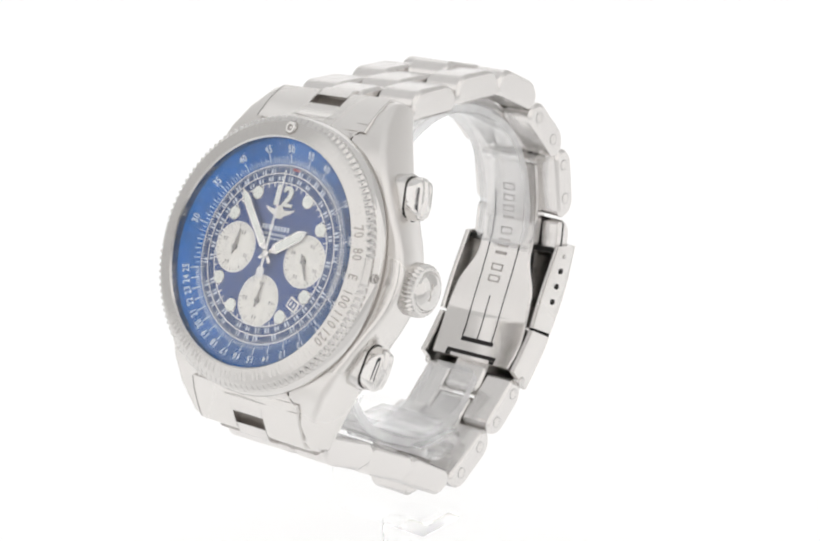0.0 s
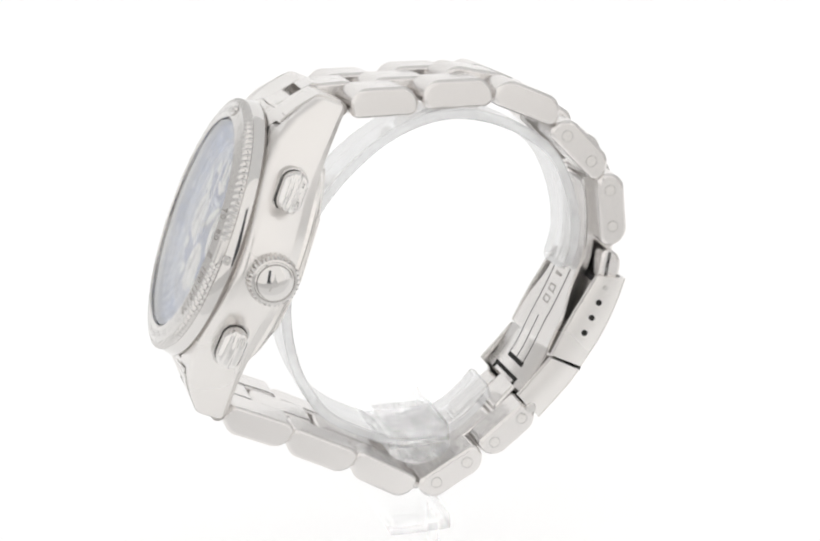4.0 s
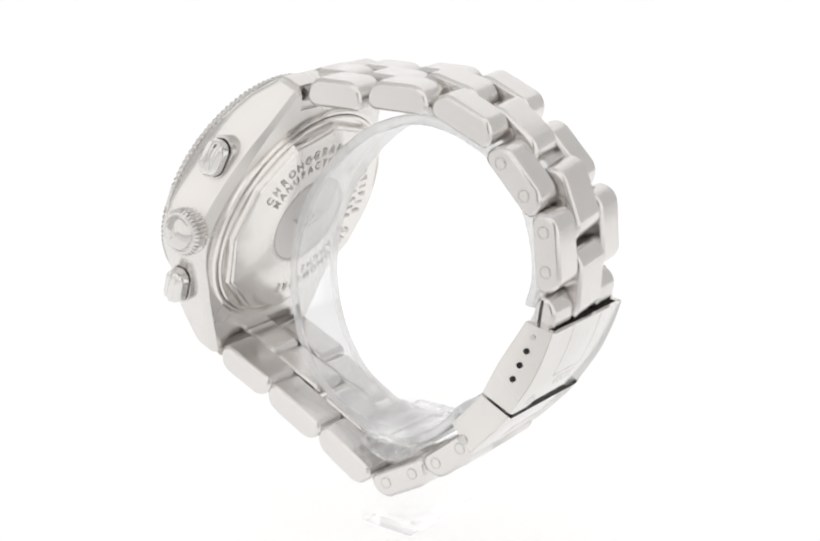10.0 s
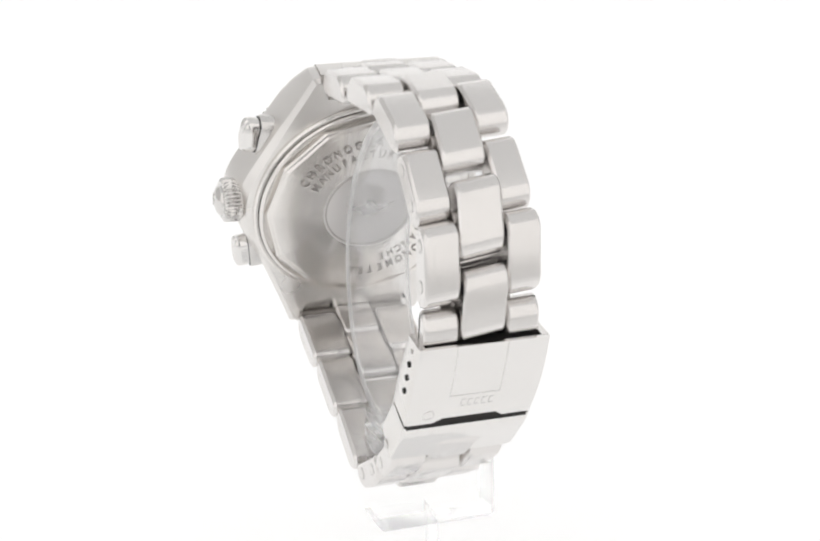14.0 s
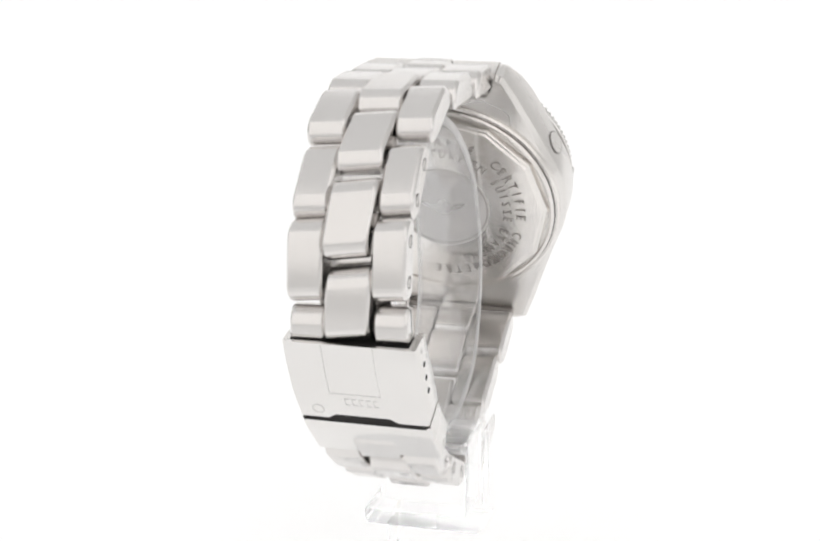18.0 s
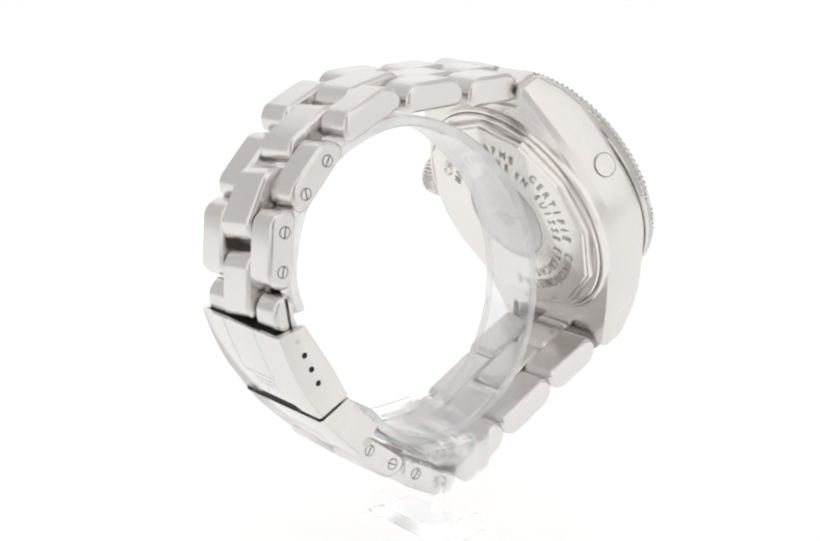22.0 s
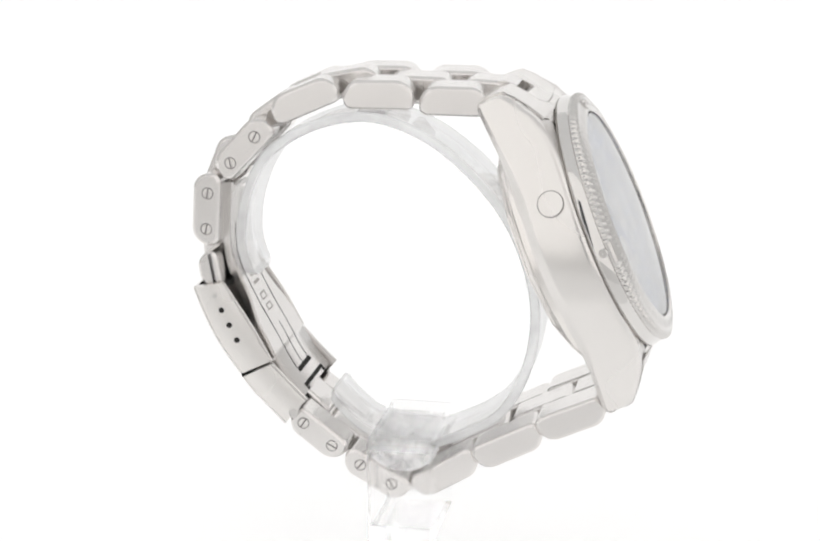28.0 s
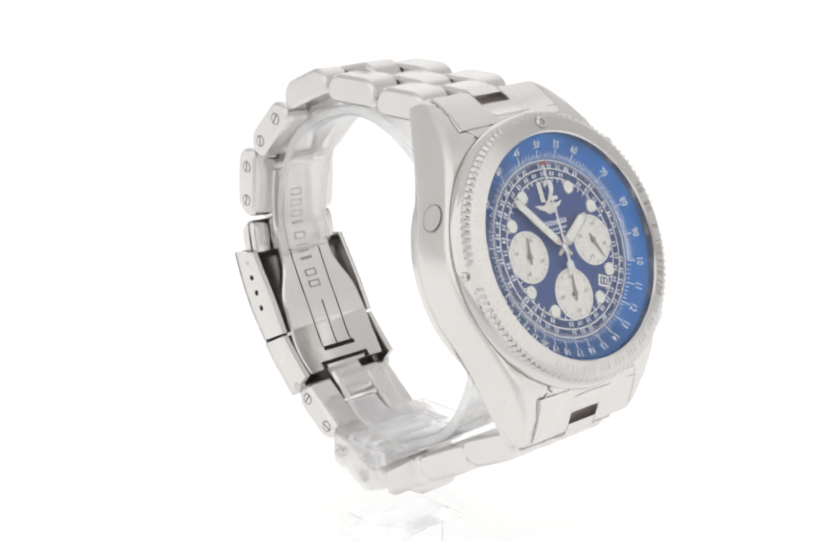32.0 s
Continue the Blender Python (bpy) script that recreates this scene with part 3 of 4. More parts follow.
def pusher(e0, tilt):
    base = stadium(1.9, 2.75, 22)
    n0 = -6.6

    def ring(scale, h):
        return [(a * scale, b * scale, h) for a, b in base]
    a0 = radians(tilt)

    def put(p):
        a, b, h = p
        hh = h + 1.1
        return case_at(-(hh * math.cos(a0) - a * math.sin(a0)), e0 + a * math.cos(a0) + (hh - 24) * math.sin(a0), n0 + b)
    bm = bmesh.new()
    loft(bm, [[put(p) for p in ring(s, h)] for s, h in ((1.0, 19.0), (1.0, 23.2), (0.97, 23.5), (0.88, 23.5))])
    collar = part("pusher", bm, M_BEZEL, watch, "polished oval chronograph pusher", angle=60)
    bm = bmesh.new()
    loft(bm, [[put(p) for p in ring(s, h)] for s, h in ((0.89, 23.0), (0.89, 23.62), (0.8, 23.62))], cap1=False)
    part("pusher_joint", bm, M_HOLE, collar, "dark joint round the pusher cap")
    bm = bmesh.new()
    rows = [[put(p) for p in ring(s, h)] for s, h in ((0.84, 23.0), (0.86, 25.2), (0.84, 25.8))]
    for s, h in ((0.79, 26.15), (0.72, 26.35), (0.62, 26.5), (0.5, 26.62), (0.36, 26.72), (0.2, 26.78), (0.05, 26.8)):
        rows.append([put((a, b, q + 0.24 * math.cos(2 * math.pi * b / 1.5))) for a, b, q in ring(s, h)])
    loft(bm, rows)
    part("pusher_cap", bm, M_POLISH, collar, "polished pusher cap with three ribs", angle=60)


pusher(-15.3, -8)
pusher(15.3, 8)


# ---- case back
bm = bmesh.new()
lathe(bm, [(25.4, 11.0), (25.4, 13.2), (25.0, 13.6), (24.5, 13.6), (24.3, 13.2), (23.4, 13.2)], 96, back_at)
part("back_gasket_ring", bm, M_BACK, watch, "polished ring round the case back")
bm = bmesh.new()


def gon(r, h, n=12, sub=8):
    out = []
    for k in range(n):
        a0, a1 = 2 * math.pi * k / n, 2 * math.pi * (k + 1) / n
        for j in range(sub):
            f = j / sub
            out.append(back_at(r * (math.sin(a0) * (1 - f) + math.sin(a1) * f), r * (math.cos(a0) * (1 - f) + math.cos(a1) * f), h))
    return out




def ring_at(r, h):
    return [back_at(r * math.sin(2 * math.pi * k / 96), r * math.cos(2 * math.pi * k / 96), h) for k in range(96)]


loft(bm, [ring_at(24.3, 12.5), ring_at(24.3, 13.9), ring_at(24.0, 14.25), ring_at(23.6, 14.3), ring_at(23.35, 13.75), gon(23.35, 13.75), gon(23.0, 14.9), gon(22.75, 15.1), gon(22.3, 15.15), gon(22.0, 15.55), gon(21.7, 15.6), ring_at(10.4, 15.85),
          ring_at(10.3, 15.6), ring_at(0.1, 15.6)], cap0=False)
back = part("case_back", bm, M_BACK, watch, "twelve-sided steel case back with engraved lettering", angle=12)


def arc_text(name, word, start, pitch, r, size):
    bm = bmesh.new()
    for k, ch in enumerate(word):
        if ch == " ":
            continue
        a = radians(start + pitch * k)
        letter(bm, ch, r * math.sin(a), r * math.cos(a), size, -a, back_at, 15.87, 0.8)
    part(name, bm, M_WORN_SHADE, back, "engraved words " + word.lower())


arc_text("lettering", "CHRONOGRAPHE", -62, 8.0, 17.4, 2.1)
arc_text("lettering", "CERTIFIE", 46.5, 7.07, 17.4, 2.1)
arc_text("lettering", "CHRONOMETRE", 113, 7.6, 17.4, 2.1)
arc_text("lettering", "MANUFACTURE", -62, 8.4, 14.4, 2.0)
arc_text("lettering", "EN SUISSE", 34, 8.2, 14.4, 2.0)
arc_text("lettering", "ETANCHE", 113, 8.4, 14.4, 2.0)
bm = bmesh.new()
lathe(bm, [(0.02, 15.66), (9.9, 15.66), (10.2, 15.75), (10.35, 15.88), (10.5, 15.88), (10.6, 15.7)], 72, back_at)
seal = part("back_medallion", bm, M_SEAL, back, "round medallion in the middle of the back")
bm = bmesh.new()
lathe(bm, [(9.75, 15.69), (10.05, 15.71), (10.05, 15.6)], 72, back_at)
part("medallion_groove", bm, M_WORN_SHADE, seal, "dark groove round the medallion")
bm = bmesh.new()
prism(bm, [(x * 1.5, (y - 8) * 1.6) for x, y in wing], back_at, 15.5, 15.74)
part("back_emblem", bm, M_TRACE, back, "worn winged emblem as a plain shape")


# ---- bracelet
def link_profile(length, thick, bulge=0.5, k=7):
    """Side outline of a link: (s, r) pairs, flat inside, bulging outside, round ends."""
    a, t = length / 2, thick / 2
    out = []
    ro, ri = 3.3, 1.9
    for i in range(k + 1):
        f = math.pi / 2 * i / k
        out.append((a - ro + ro * math.sin(f), t - ro + ro * math.cos(f)))
    out.reverse()
    for i in range(k + 1):
        f = math.pi / 2 * i / k
        out.append((-a + ro - ro * math.sin(f), t - ro + ro * math.cos(f)))
    for i in range(k + 1):
        f = math.pi / 2 * i / k
        out.append((-a + ri - ri * math.cos(f), -t + ri - ri * math.sin(f)))
    for i in range(k + 1):
        f = math.pi / 2 * i / k
        out.append((a - ri + ri * math.sin(f), -t + ri - ri * math.cos(f)))
    res = []
    for s, r in out:
        b = bulge * (1 - (s / a) ** 2) if r > 0 else -0.15 * (1 - (s / a) ** 2) * (-1)
        res.append((s, r + b))
    return res


def link_mesh(name, length, thick, x0, x1, shear=0.0, wave=0.0, edge=0.6):
    prof = link_profile(length, thick)
    bm = bmesh.new()
    rings = []
    xm = (x0 + x1) / 2

    def inset(d):
        out = []
        for s, r in prof:
            out.append((s * (1 - 2 * d / length), r * (1 - 2 * d / thick)))
        return out
    for x, d in ((x0, edge), (x0 + edge * 0.4, edge * 0.42), (x0 + edge, 0.0), (x1 - edge, 0.0), (x1 - edge * 0.4, edge * 0.42), (x1, edge)):
        ring = []
        for s, r in inset(d):
            sx = wave * math.sin(s / length * math.pi * 1.6)
            ring.append(Vector((x + sx, s + shear * (x - xm), r)) * U)
        rings.append(ring)
    loft(bm, rings)
    me = finish(bm, name, M_BRUSH, 24)
    for p in me.polygons:
        if len(p.vertices) > 4:
            p.use_smooth = False
    return me


def link_pose(y, z, deg):
    """deg: the way along the bracelet in the (y, z) plane."""
    a = radians(deg)
    d = Vector((0, math.cos(a), math.sin(a)))
    r = Vector((0, d.z, -d.y))
    m = Matrix.Identity(4)
    for i in range(3):
        m[i][0], m[i][1], m[i][2] = EX[i], -d[i], r[i]
    m.translation = P3(0, y, z)
    return m


def screw_mesh():
    bm = bmesh.new()
    lathe(bm, [(0.02, 0.10), (0.95, 0.10), (1.05, 0.02), (1.05, -0.4)], 22, lambda a, b, h: Vector((h, a, b)) * U)
    return finish(bm, "screw", M_SATIN)


SCREW = screw_mesh()
bm = bmesh.new()
lathe(bm, [(1.05, 0.05), (1.24, 0.05)], 22, lambda a, b, h: Vector((h, a, b)) * U)
RING = finish(bm, "screw_ring", M_TRACE)
DARK_RING = RING.copy()
DARK_RING.materials[0] = M_ENGRAVE
bm = bmesh.new()
loft(bm, [[Vector((h, a, b)) * U for a, b in bar(0, 0, 2.1, 0.32)] for h in (0.05, 0.13)])
SLOT = finish(bm, "screw_slot", M_ENGRAVE)

TOP = [(9.9, 1.4, 180, 13.4), (-4.8, 2.1, 180.5, 14.2), (-19.7, 0.0, 203.5, 14.5), (-31.9, -10.1, 226.5, 15.0), (-39.4, -22.9, 265, 15.2)]
LOW = [(-17.6, -68.9, -38, 13.6), (-5.2, -76.9, -28.5, 15.0), (9.4, -75.4, 31.5, 15.0), (22.3, -68.3, 27.5, 15.4), (35.0, -61.4, 24.7, 14.6)]
SCREWED = {3, 4, 5, 6}
random.seed(11)


def outer_pair(index, y, z, deg, length, shear, shift, wide=0.0):
    for sgn in (-1, 1):
        x0, x1 = (4.55, 11.15 + wide) if sgn > 0 else (-11.45 - wide, -4.55)
        me = link_mesh("outer_link", length, 5.4, x0, x1, shear)
        m = link_pose(y, z, deg) @ Matrix.Translation((0, shift * sgn * U, 0)) @ Matrix.Rotation(radians(random.uniform(-1.0, 1.0)), 4, "Z")
        ob = part("outer_link", me, M_BRUSH, watch, "brushed steel outer bracelet link", m)
        if index in SCREWED:
            for s in (3.75, -3.75):
                turn = Matrix.Rotation(random.uniform(0, 3.1), 4, "X")
                sm = Matrix.Translation((Vector((x1 if sgn > 0 else x0, s, -0.1)) * U)) @ turn
                if sgn < 0:
                    sm = sm @ Matrix.Rotation(math.pi, 4, "Z")
                part("screw", SCREW, M_POLISH, ob, "", sm)
                part("screw_ring", DARK_RING if sgn > 0 else RING, M_ENGRAVE, ob, "", sm)
                if sgn > 0:
                    part("screw_slot", SLOT, M_HOLE, ob, "", sm)


for i, (y, z, deg, ln) in enumerate(TOP):
    outer_pair(i, y, z, deg, ln, 0.11, 1.15 if i < 3 else 0.6, (1.9, 1.2, 0.5, 0.0, 0.0)[i])
for i, (y, z, deg, ln) in enumerate(LOW):
    outer_pair(i + 5, y, z, deg, ln, 0.0, 0.0, (0.2, 0.2, 0.5, 1.1, 1.8)[i])
# half links that run under the clasp
for sgn in (-1, 1):
    x0, x1 = (4.55, 11.15) if sgn > 0 else (-11.45, -4.55)
    me = link_mesh("outer_link", 8.4, 4.2, x0, x1, 0.05)
    part("outer_link", me, M_BRUSH, watch, "short steel link running under the clasp", link_pose(-39.1, -35.6 + 0.4 * sgn, 279))


def joint(a, b):
    """Middle between the facing ends of two links."""
    y0 = a[0] + math.cos(radians(a[2])) * a[3] / 2
    z0 = a[1] + math.sin(radians(a[2])) * a[3] / 2
    y1 = b[0] - math.cos(radians(b[2])) * b[3] / 2
    z1 = b[1] - math.sin(radians(b[2])) * b[3] / 2
    return (y0 + y1) / 2, (z0 + z1) / 2, (a[2] + b[2]) / 2


CENTRES = [joint(a, b) for a, b in zip(TOP, TOP[1:])]
LAST_CENTRE = (-40.0, -30.9, 271)
LOWC = [joint(a, b) for a, b in zip(LOW, LOW[1:])]
for y, z, deg in CENTRES + [LAST_CENTRE]:
    me = link_mesh("center_link", 14.6 if (y, z, deg) != LAST_CENTRE else 14.0, 5.2, -4.35, 4.35, 0.14, 0.30)
    part("center_link", me, M_BRUSH, watch, "brushed steel center bracelet link", link_pose(y, z, deg))
for y, z, deg, ln in ((15.9, 1.5, 178, 11.0), (39.0, -59.4, 25, 10.0)):
    me = link_mesh("center_link", ln, 5.0, -4.3, 4.3, 0.0, 0.0)
    part("center_link", me, M_BRUSH, watch, "short steel center link beside the case", link_pose(y, z, deg))
# knuckles that hinge the links, their dark tone painting the shade between links
KN = [(16.9, 0.9), (42.6, -57.9)] + [c[:2] for c in CENTRES[:4]] + [c[:2] for c in LOWC]
for i, (y, z) in enumerate(KN):
    w = 12.2 if i < 2 else 4.9
    bm = bmesh.new()
    lathe(bm, [(0.02, w), (1.3, w), (1.5, w - 0.2), (1.5, -w + 0.2), (1.3, -w), (0.02, -w)], 16, lambda a, b, h: P3(h, y + a, z - 0.2 + b))
    part("hinge_knuckle", bm, M_WORN_SHADE, watch)
for y, z, deg in LOWC + [(-23.0, -63.6, -42)]:
    me = link_mesh("center_link", 14.0, 5.2, -4.35, 4.35, 0.0, 0.25)
    part("center_link", me, M_BRUSH, watch, "brushed steel center bracelet link", link_pose(y, z, deg))

# end links lie flush between the lugs, each with an open slot in the middle
def end_strip(bm, x0, x1, e0, e1, sgn, rise):
    rings = []
    for x, d in ((x0, 0.22), (x0 + 0.16, 0.0), (x1 - 0.16, 0.0), (x1, 0.22)):
        es = [e0 + (e1 - e0) * k / 6 for k in range(7)]
        ring = [case_at(x + 0.35, sgn * e, case_top(x, e) + rise - d) for e in es]
        rings.append(ring + [case_at(x + 0.35, sgn * (e1 + 0.25), lug_drop(e1) - 1.0), case_at(x + 0.35, sgn * (e1 + 0.25), -12.6), case_at(x + 0.35, sgn * e0, -12.6)])
    loft(bm, rings)


for sgn in (-1, 1):
    bm = bmesh.new()
    for x0, x1, e0, e1 in ((-13.5, -3.9, 25.4, 33.0), (3.9, 13.5, 25.4, 33.0), (-4.0, 4.0, 25.4, 29.8)):
        end_strip(bm, x0, x1, e0, e1, sgn, 0.16)
    link = part("end_link", bm, M_SATIN, watch, "solid steel end link filling the space between the lugs")
    for sx in (-1, 1):
        bm = bmesh.new()
        es = [25.6 + 7.3 * k / 8 for k in range(9)]
        rows = [[bm.verts.new(case_at(sx * x + 0.35, sgn * e, case_top(x, e) + 0.2)) for x in (13.3, 13.3 + (0.18 if sx > 0 else 0.1))] for e in es]
        for p, q in zip(rows, rows[1:]):
            bm.faces.new((p[0], p[1], q[1], q[0]))
        part("end_link_joint", bm, M_ENGRAVE if sx > 0 else M_WORN_SHADE, link, "fine dark joint between end link and lug")
    bm = bmesh.new()
    xs = [-13.2 + 26.4 * k / 16 for k in range(17)]
    rows = [[bm.verts.new(case_at(x + 0.35, sgn * e, case_top(x, e) + 0.2)) for e in (26.9, 27.02)] for x in xs]
    for p, q in zip(rows, rows[1:]):
        bm.faces.new((p[0], p[1], q[1], q[0]))
    part("end_link_edge", bm, M_WORN_SHADE, link, "fine edge where the end link meets the case")
    bm = bmesh.new()
    end_strip(bm, -3.7, 3.7, 31.9, 33.8, sgn, 0.16)
    part("center_link", bm, M_BRUSH, watch, "steel center piece hinged to the end link")
    # the slot's floor is coloured dark to give it shade
    bm = bmesh.new()
    loft(bm, [[case_at(x + 0.35, sgn * e, lug_drop(e) + h) for x in (-3.9, 3.9) for e in ((29.6, 32.1) if x < 0 else (32.1, 29.6))] for h in (-5.0, -1.7)])
    part("end_link_slot", bm, M_WORN_SHADE, watch, "floor of the open slot in the end link, darkened for its shade")
    # black blocks paint the shade of the spring bar notches
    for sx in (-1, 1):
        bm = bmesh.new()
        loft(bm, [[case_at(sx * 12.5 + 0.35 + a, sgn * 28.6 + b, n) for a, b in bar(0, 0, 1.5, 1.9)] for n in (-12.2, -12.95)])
        part("spring_bar_hole", bm, M_HOLE, watch, "black block for the shade in the spring bar notch beside the lug")


# ---- folding clasp
def curve_strip(points, steps=6):
    """A smooth way through (y, z) points."""
    out = []
    n = len(points)
    for i in range(n - 1):
        p0, p1, p2, p3 = points[max(i - 1, 0)], points[i], points[i + 1], points[min(i + 2, n - 1)]
        for k in range(steps):
            t = k / steps
            out.append(tuple(0.5 * (2 * b + (c - a) * t + (2 * a - 5 * b + 4 * c - d) * t * t + (-a + 3 * b - 3 * c + d) * t ** 3) for a, b, c, d in zip(p0, p1, p2, p3)))
    out.append(points[-1])
    return out


def shell(bm, outer, inner, x0, x1, round_edge=0.5):
    """A slab between two equally long curves, from x0 to x1."""
    ring_pts = outer + inner[::-1]
    rings = []
    n = len(outer)
    for x, d in ((x0, round_edge), (x0 + round_edge * 0.35, round_edge * 0.3), (x0 + round_edge, 0), (x1 - round_edge, 0), (x1 - round_edge * 0.35, round_edge * 0.3), (x1, round_edge)):
        ring = []
        for i, (y, z) in enumerate(ring_pts):
            o = (ring_pts[2 * n - 1 - i])
            l = math.hypot(o[0] - y, o[1] - z) or 1
            dd = min(d, l * 0.45)
            ring.append(P3(x, y + (o[0] - y) / l * dd, z + (o[1] - z) / l * dd))
        rings.append(ring)
    loft(bm, rings)


def toward(outer, inner, t):
    out = []
    for (a, b), (c, d) in zip(outer, inner):
        l = math.hypot(c - a, d - b)
        f = min(1.0, t / l)
        out.append((a + (c - a) * f, b + (d - b) * f))
    return out


C1O = curve_strip([(-42.6, -38.2), (-40.4, -44.2), (-37.4, -50.2), (-33.2, -56.3)])
C1I = curve_strip([(-36.0, -37.0), (-33.2, -41.4), (-30.0, -46.4), (-26.4, -53.0)])
C2O = curve_strip([(-32.85, -56.95), (-30.6, -59.9), (-27.6, -63.0), (-24.0, -66.6)])
C2I = curve_strip([(-26.3, -53.6), (-24.4, -55.7), (-22.2, -58.0), (-19.2, -61.0)])
bm = bmesh.new()
shell(bm, C1O, toward(C1O, C1I, 0.8), -12.65, 12.95, 0.6)
cover = part("clasp_cover", bm, M_CLASP, watch, "polished steel clasp cover with adjustment holes")
bm = bmesh.new()
shell(bm, C2O, toward(C2O, C2I, 0.8), -12.65, 12.95, 0.6)
flap = part("clasp_flap", bm, M_CLASP, watch, "polished steel safety flap of the clasp")
for sgn in (-1, 1):
    a, b = sorted((sgn * 11.45, sgn * 12.75 + 0.1))
    bm = bmesh.new()
    shell(bm, toward(C1O, C1I, 0.5), C1I, a, b, 0.25)
    part("clasp_side", bm, M_SATIN, cover, "satin side of the clasp")
    bm = bmesh.new()
    shell(bm, toward(C2O, C2I, 0.5), C2I, a, b, 0.25)
    part("flap_side", bm, M_SATIN, flap, "satin side of the flap")
def on_cover(a, f, h):
    """a across, f along the clasp cover from its mouth (0 to 1), h above its face."""
    g = min(max(f, 0), 0.9999) * (len(C1O) - 1)
    i = int(g)
    t = g - i
    (y0, z0), (y1, z1) = C1O[i], C1O[i + 1]
    l = math.hypot(y1 - y0, z1 - z0)
    return P3(a, y0 + (y1 - y0) * t + (z1 - z0) / l * h, z0 + (z1 - z0) * t - (y1 - y0) / l * h)


def cover_line(bm, a0, a1, f0, f1):
    rows = [[bm.verts.new(on_cover(a, f0 + (f1 - f0) * k / 6, 0.03)) for a in (a0, a1)] for k in range(7)]
    for p, q in zip(rows, rows[1:]):
        bm.faces.new((p[0], p[1], q[1], q[0]))


bm = bmesh.new()
for a0, a1, f0, f1 in ((-5.3, -5.12, 0.02, 0.63), (4.62, 4.8, 0.02, 0.63), (-5.3, 4.8, 0.625, 0.637)):
    cover_line(bm, a0, a1, f0, f1)
part("clasp_panel", bm, M_FAINT, cover, "faint engraved outline of a panel")
bm = bmesh.new()
for k in range(5):
    a0 = -2.6 + 1.4 * k
    for b0, b1, f0, f1 in ((a0, a0 + 0.95, 0.69, 0.70), (a0, a0 + 0.95, 0.765, 0.775), (a0, a0 + 0.16, 0.69, 0.775)):
        cover_line(bm, b0, b1, f0, f1)
part("clasp_stamp", bm, M_FAINT, cover, "faint stamped mark as plain bars")
bm = bmesh.new()
lathe(bm, [(1.0, 0.03), (1.2, 0.03)], 28, lambda p, q, h: on_cover(-8.5 + p, 0.855 + q / 19.9, h))
part("clasp_hallmark", bm, M_FAINT, cover, "faint stamped circle")
# black fillers put shade into the seam of cover and flap and the clasp mouth
bm = bmesh.new()
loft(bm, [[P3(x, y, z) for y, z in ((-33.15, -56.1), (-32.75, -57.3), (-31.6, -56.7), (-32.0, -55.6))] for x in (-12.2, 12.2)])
part("clasp_seam_shade", bm, M_HOLE, cover)
bm = bmesh.new()
prism(bm, [(-7.0, 0), (7.0, 0), (5.4, 1.3), (-5.4, 1.3)], lambda a, b, h: P3(a, -33.1 - b * 0.57 + h * -0.82, -56.35 + b * 0.82 + h * -0.57), -0.4, 0.12)
part("clasp_notch", bm, M_HOLE, cover, "thumb notch at the cover's edge")
bm = bmesh.new()
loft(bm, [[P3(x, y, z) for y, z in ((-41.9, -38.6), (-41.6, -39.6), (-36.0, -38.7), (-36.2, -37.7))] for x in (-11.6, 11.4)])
part("clasp_mouth_shade", bm, M_HOLE, cover)
# black discs paint the shade in the pin holes; the first is faded steel
for sgn in (-1, 1):
    for k, (y, z, r) in enumerate(((-37.9, -39.7, 0.5), (-36.5, -42.7, 0.6), (-35.0, -45.8, 0.6), (-33.5, -48.9, 0.6))):
        bm = bmesh.new()
        lathe(bm, [(0.02, 12.9), (r, 12.9), (r, 11.4)], 18, lambda a, b, h: P3(sgn * h, y + a, z + b))
        part("pin_hole", bm, M_HOLE if k else M_TRACE, cover)
    bm = bmesh.new()
    lathe(bm, [(0.02, 12.95), (0.9, 12.95), (1.1, 12.8), (1.1, 11.4)], 18, lambda a, b, h: P3(sgn * h, -22.0 + a, -64.0 + b))
    part("hinge_pin", bm, M_TRACE, flap)
# folded inner blades
BO = curve_strip([(-36.6, -18.4), (-37.4, -26.8), (-36.7, -35.0), (-33.0, -43.5), (-29.2, -50.4), (-25.5, -57.2), (-21.4, -61.9)])
BI = curve_strip([(-34.9, -18.6), (-35.7, -26.7), (-35.0, -34.4), (-31.4, -42.6), (-27.6, -49.6), (-24.0, -56.4), (-20.2, -61.0)])


def blade_half(f):
    """Half width along the blade: waisted below the hinge, broad at the foot."""
    if f < 0.42:
        return 6.9
    if f < 0.62:
        k = (f - 0.42) / 0.2
        return 6.9 + 3.3 * k * k * (3 - 2 * k)
    return 10.2 + 0.7 * math.sin((f - 0.62) / 0.38 * math.pi)


bm = bmesh.new()
n = len(BO)
rings = []
for i in range(n):
    w = blade_half(i / (n - 1))
    (y0, z0), (y1, z1) = BO[i], BI[i]
    ym, zm = y0 * 0.2 + y1 * 0.8, z0 * 0.2 + z1 * 0.8
    rings.append([P3(-w, y0, z0), P3(-w, ym, zm), P3(-w + 0.5, y1, z1), P3(w - 0.5, y1, z1), P3(w, ym, zm), P3(w, y0, z0)])
loft(bm, rings)
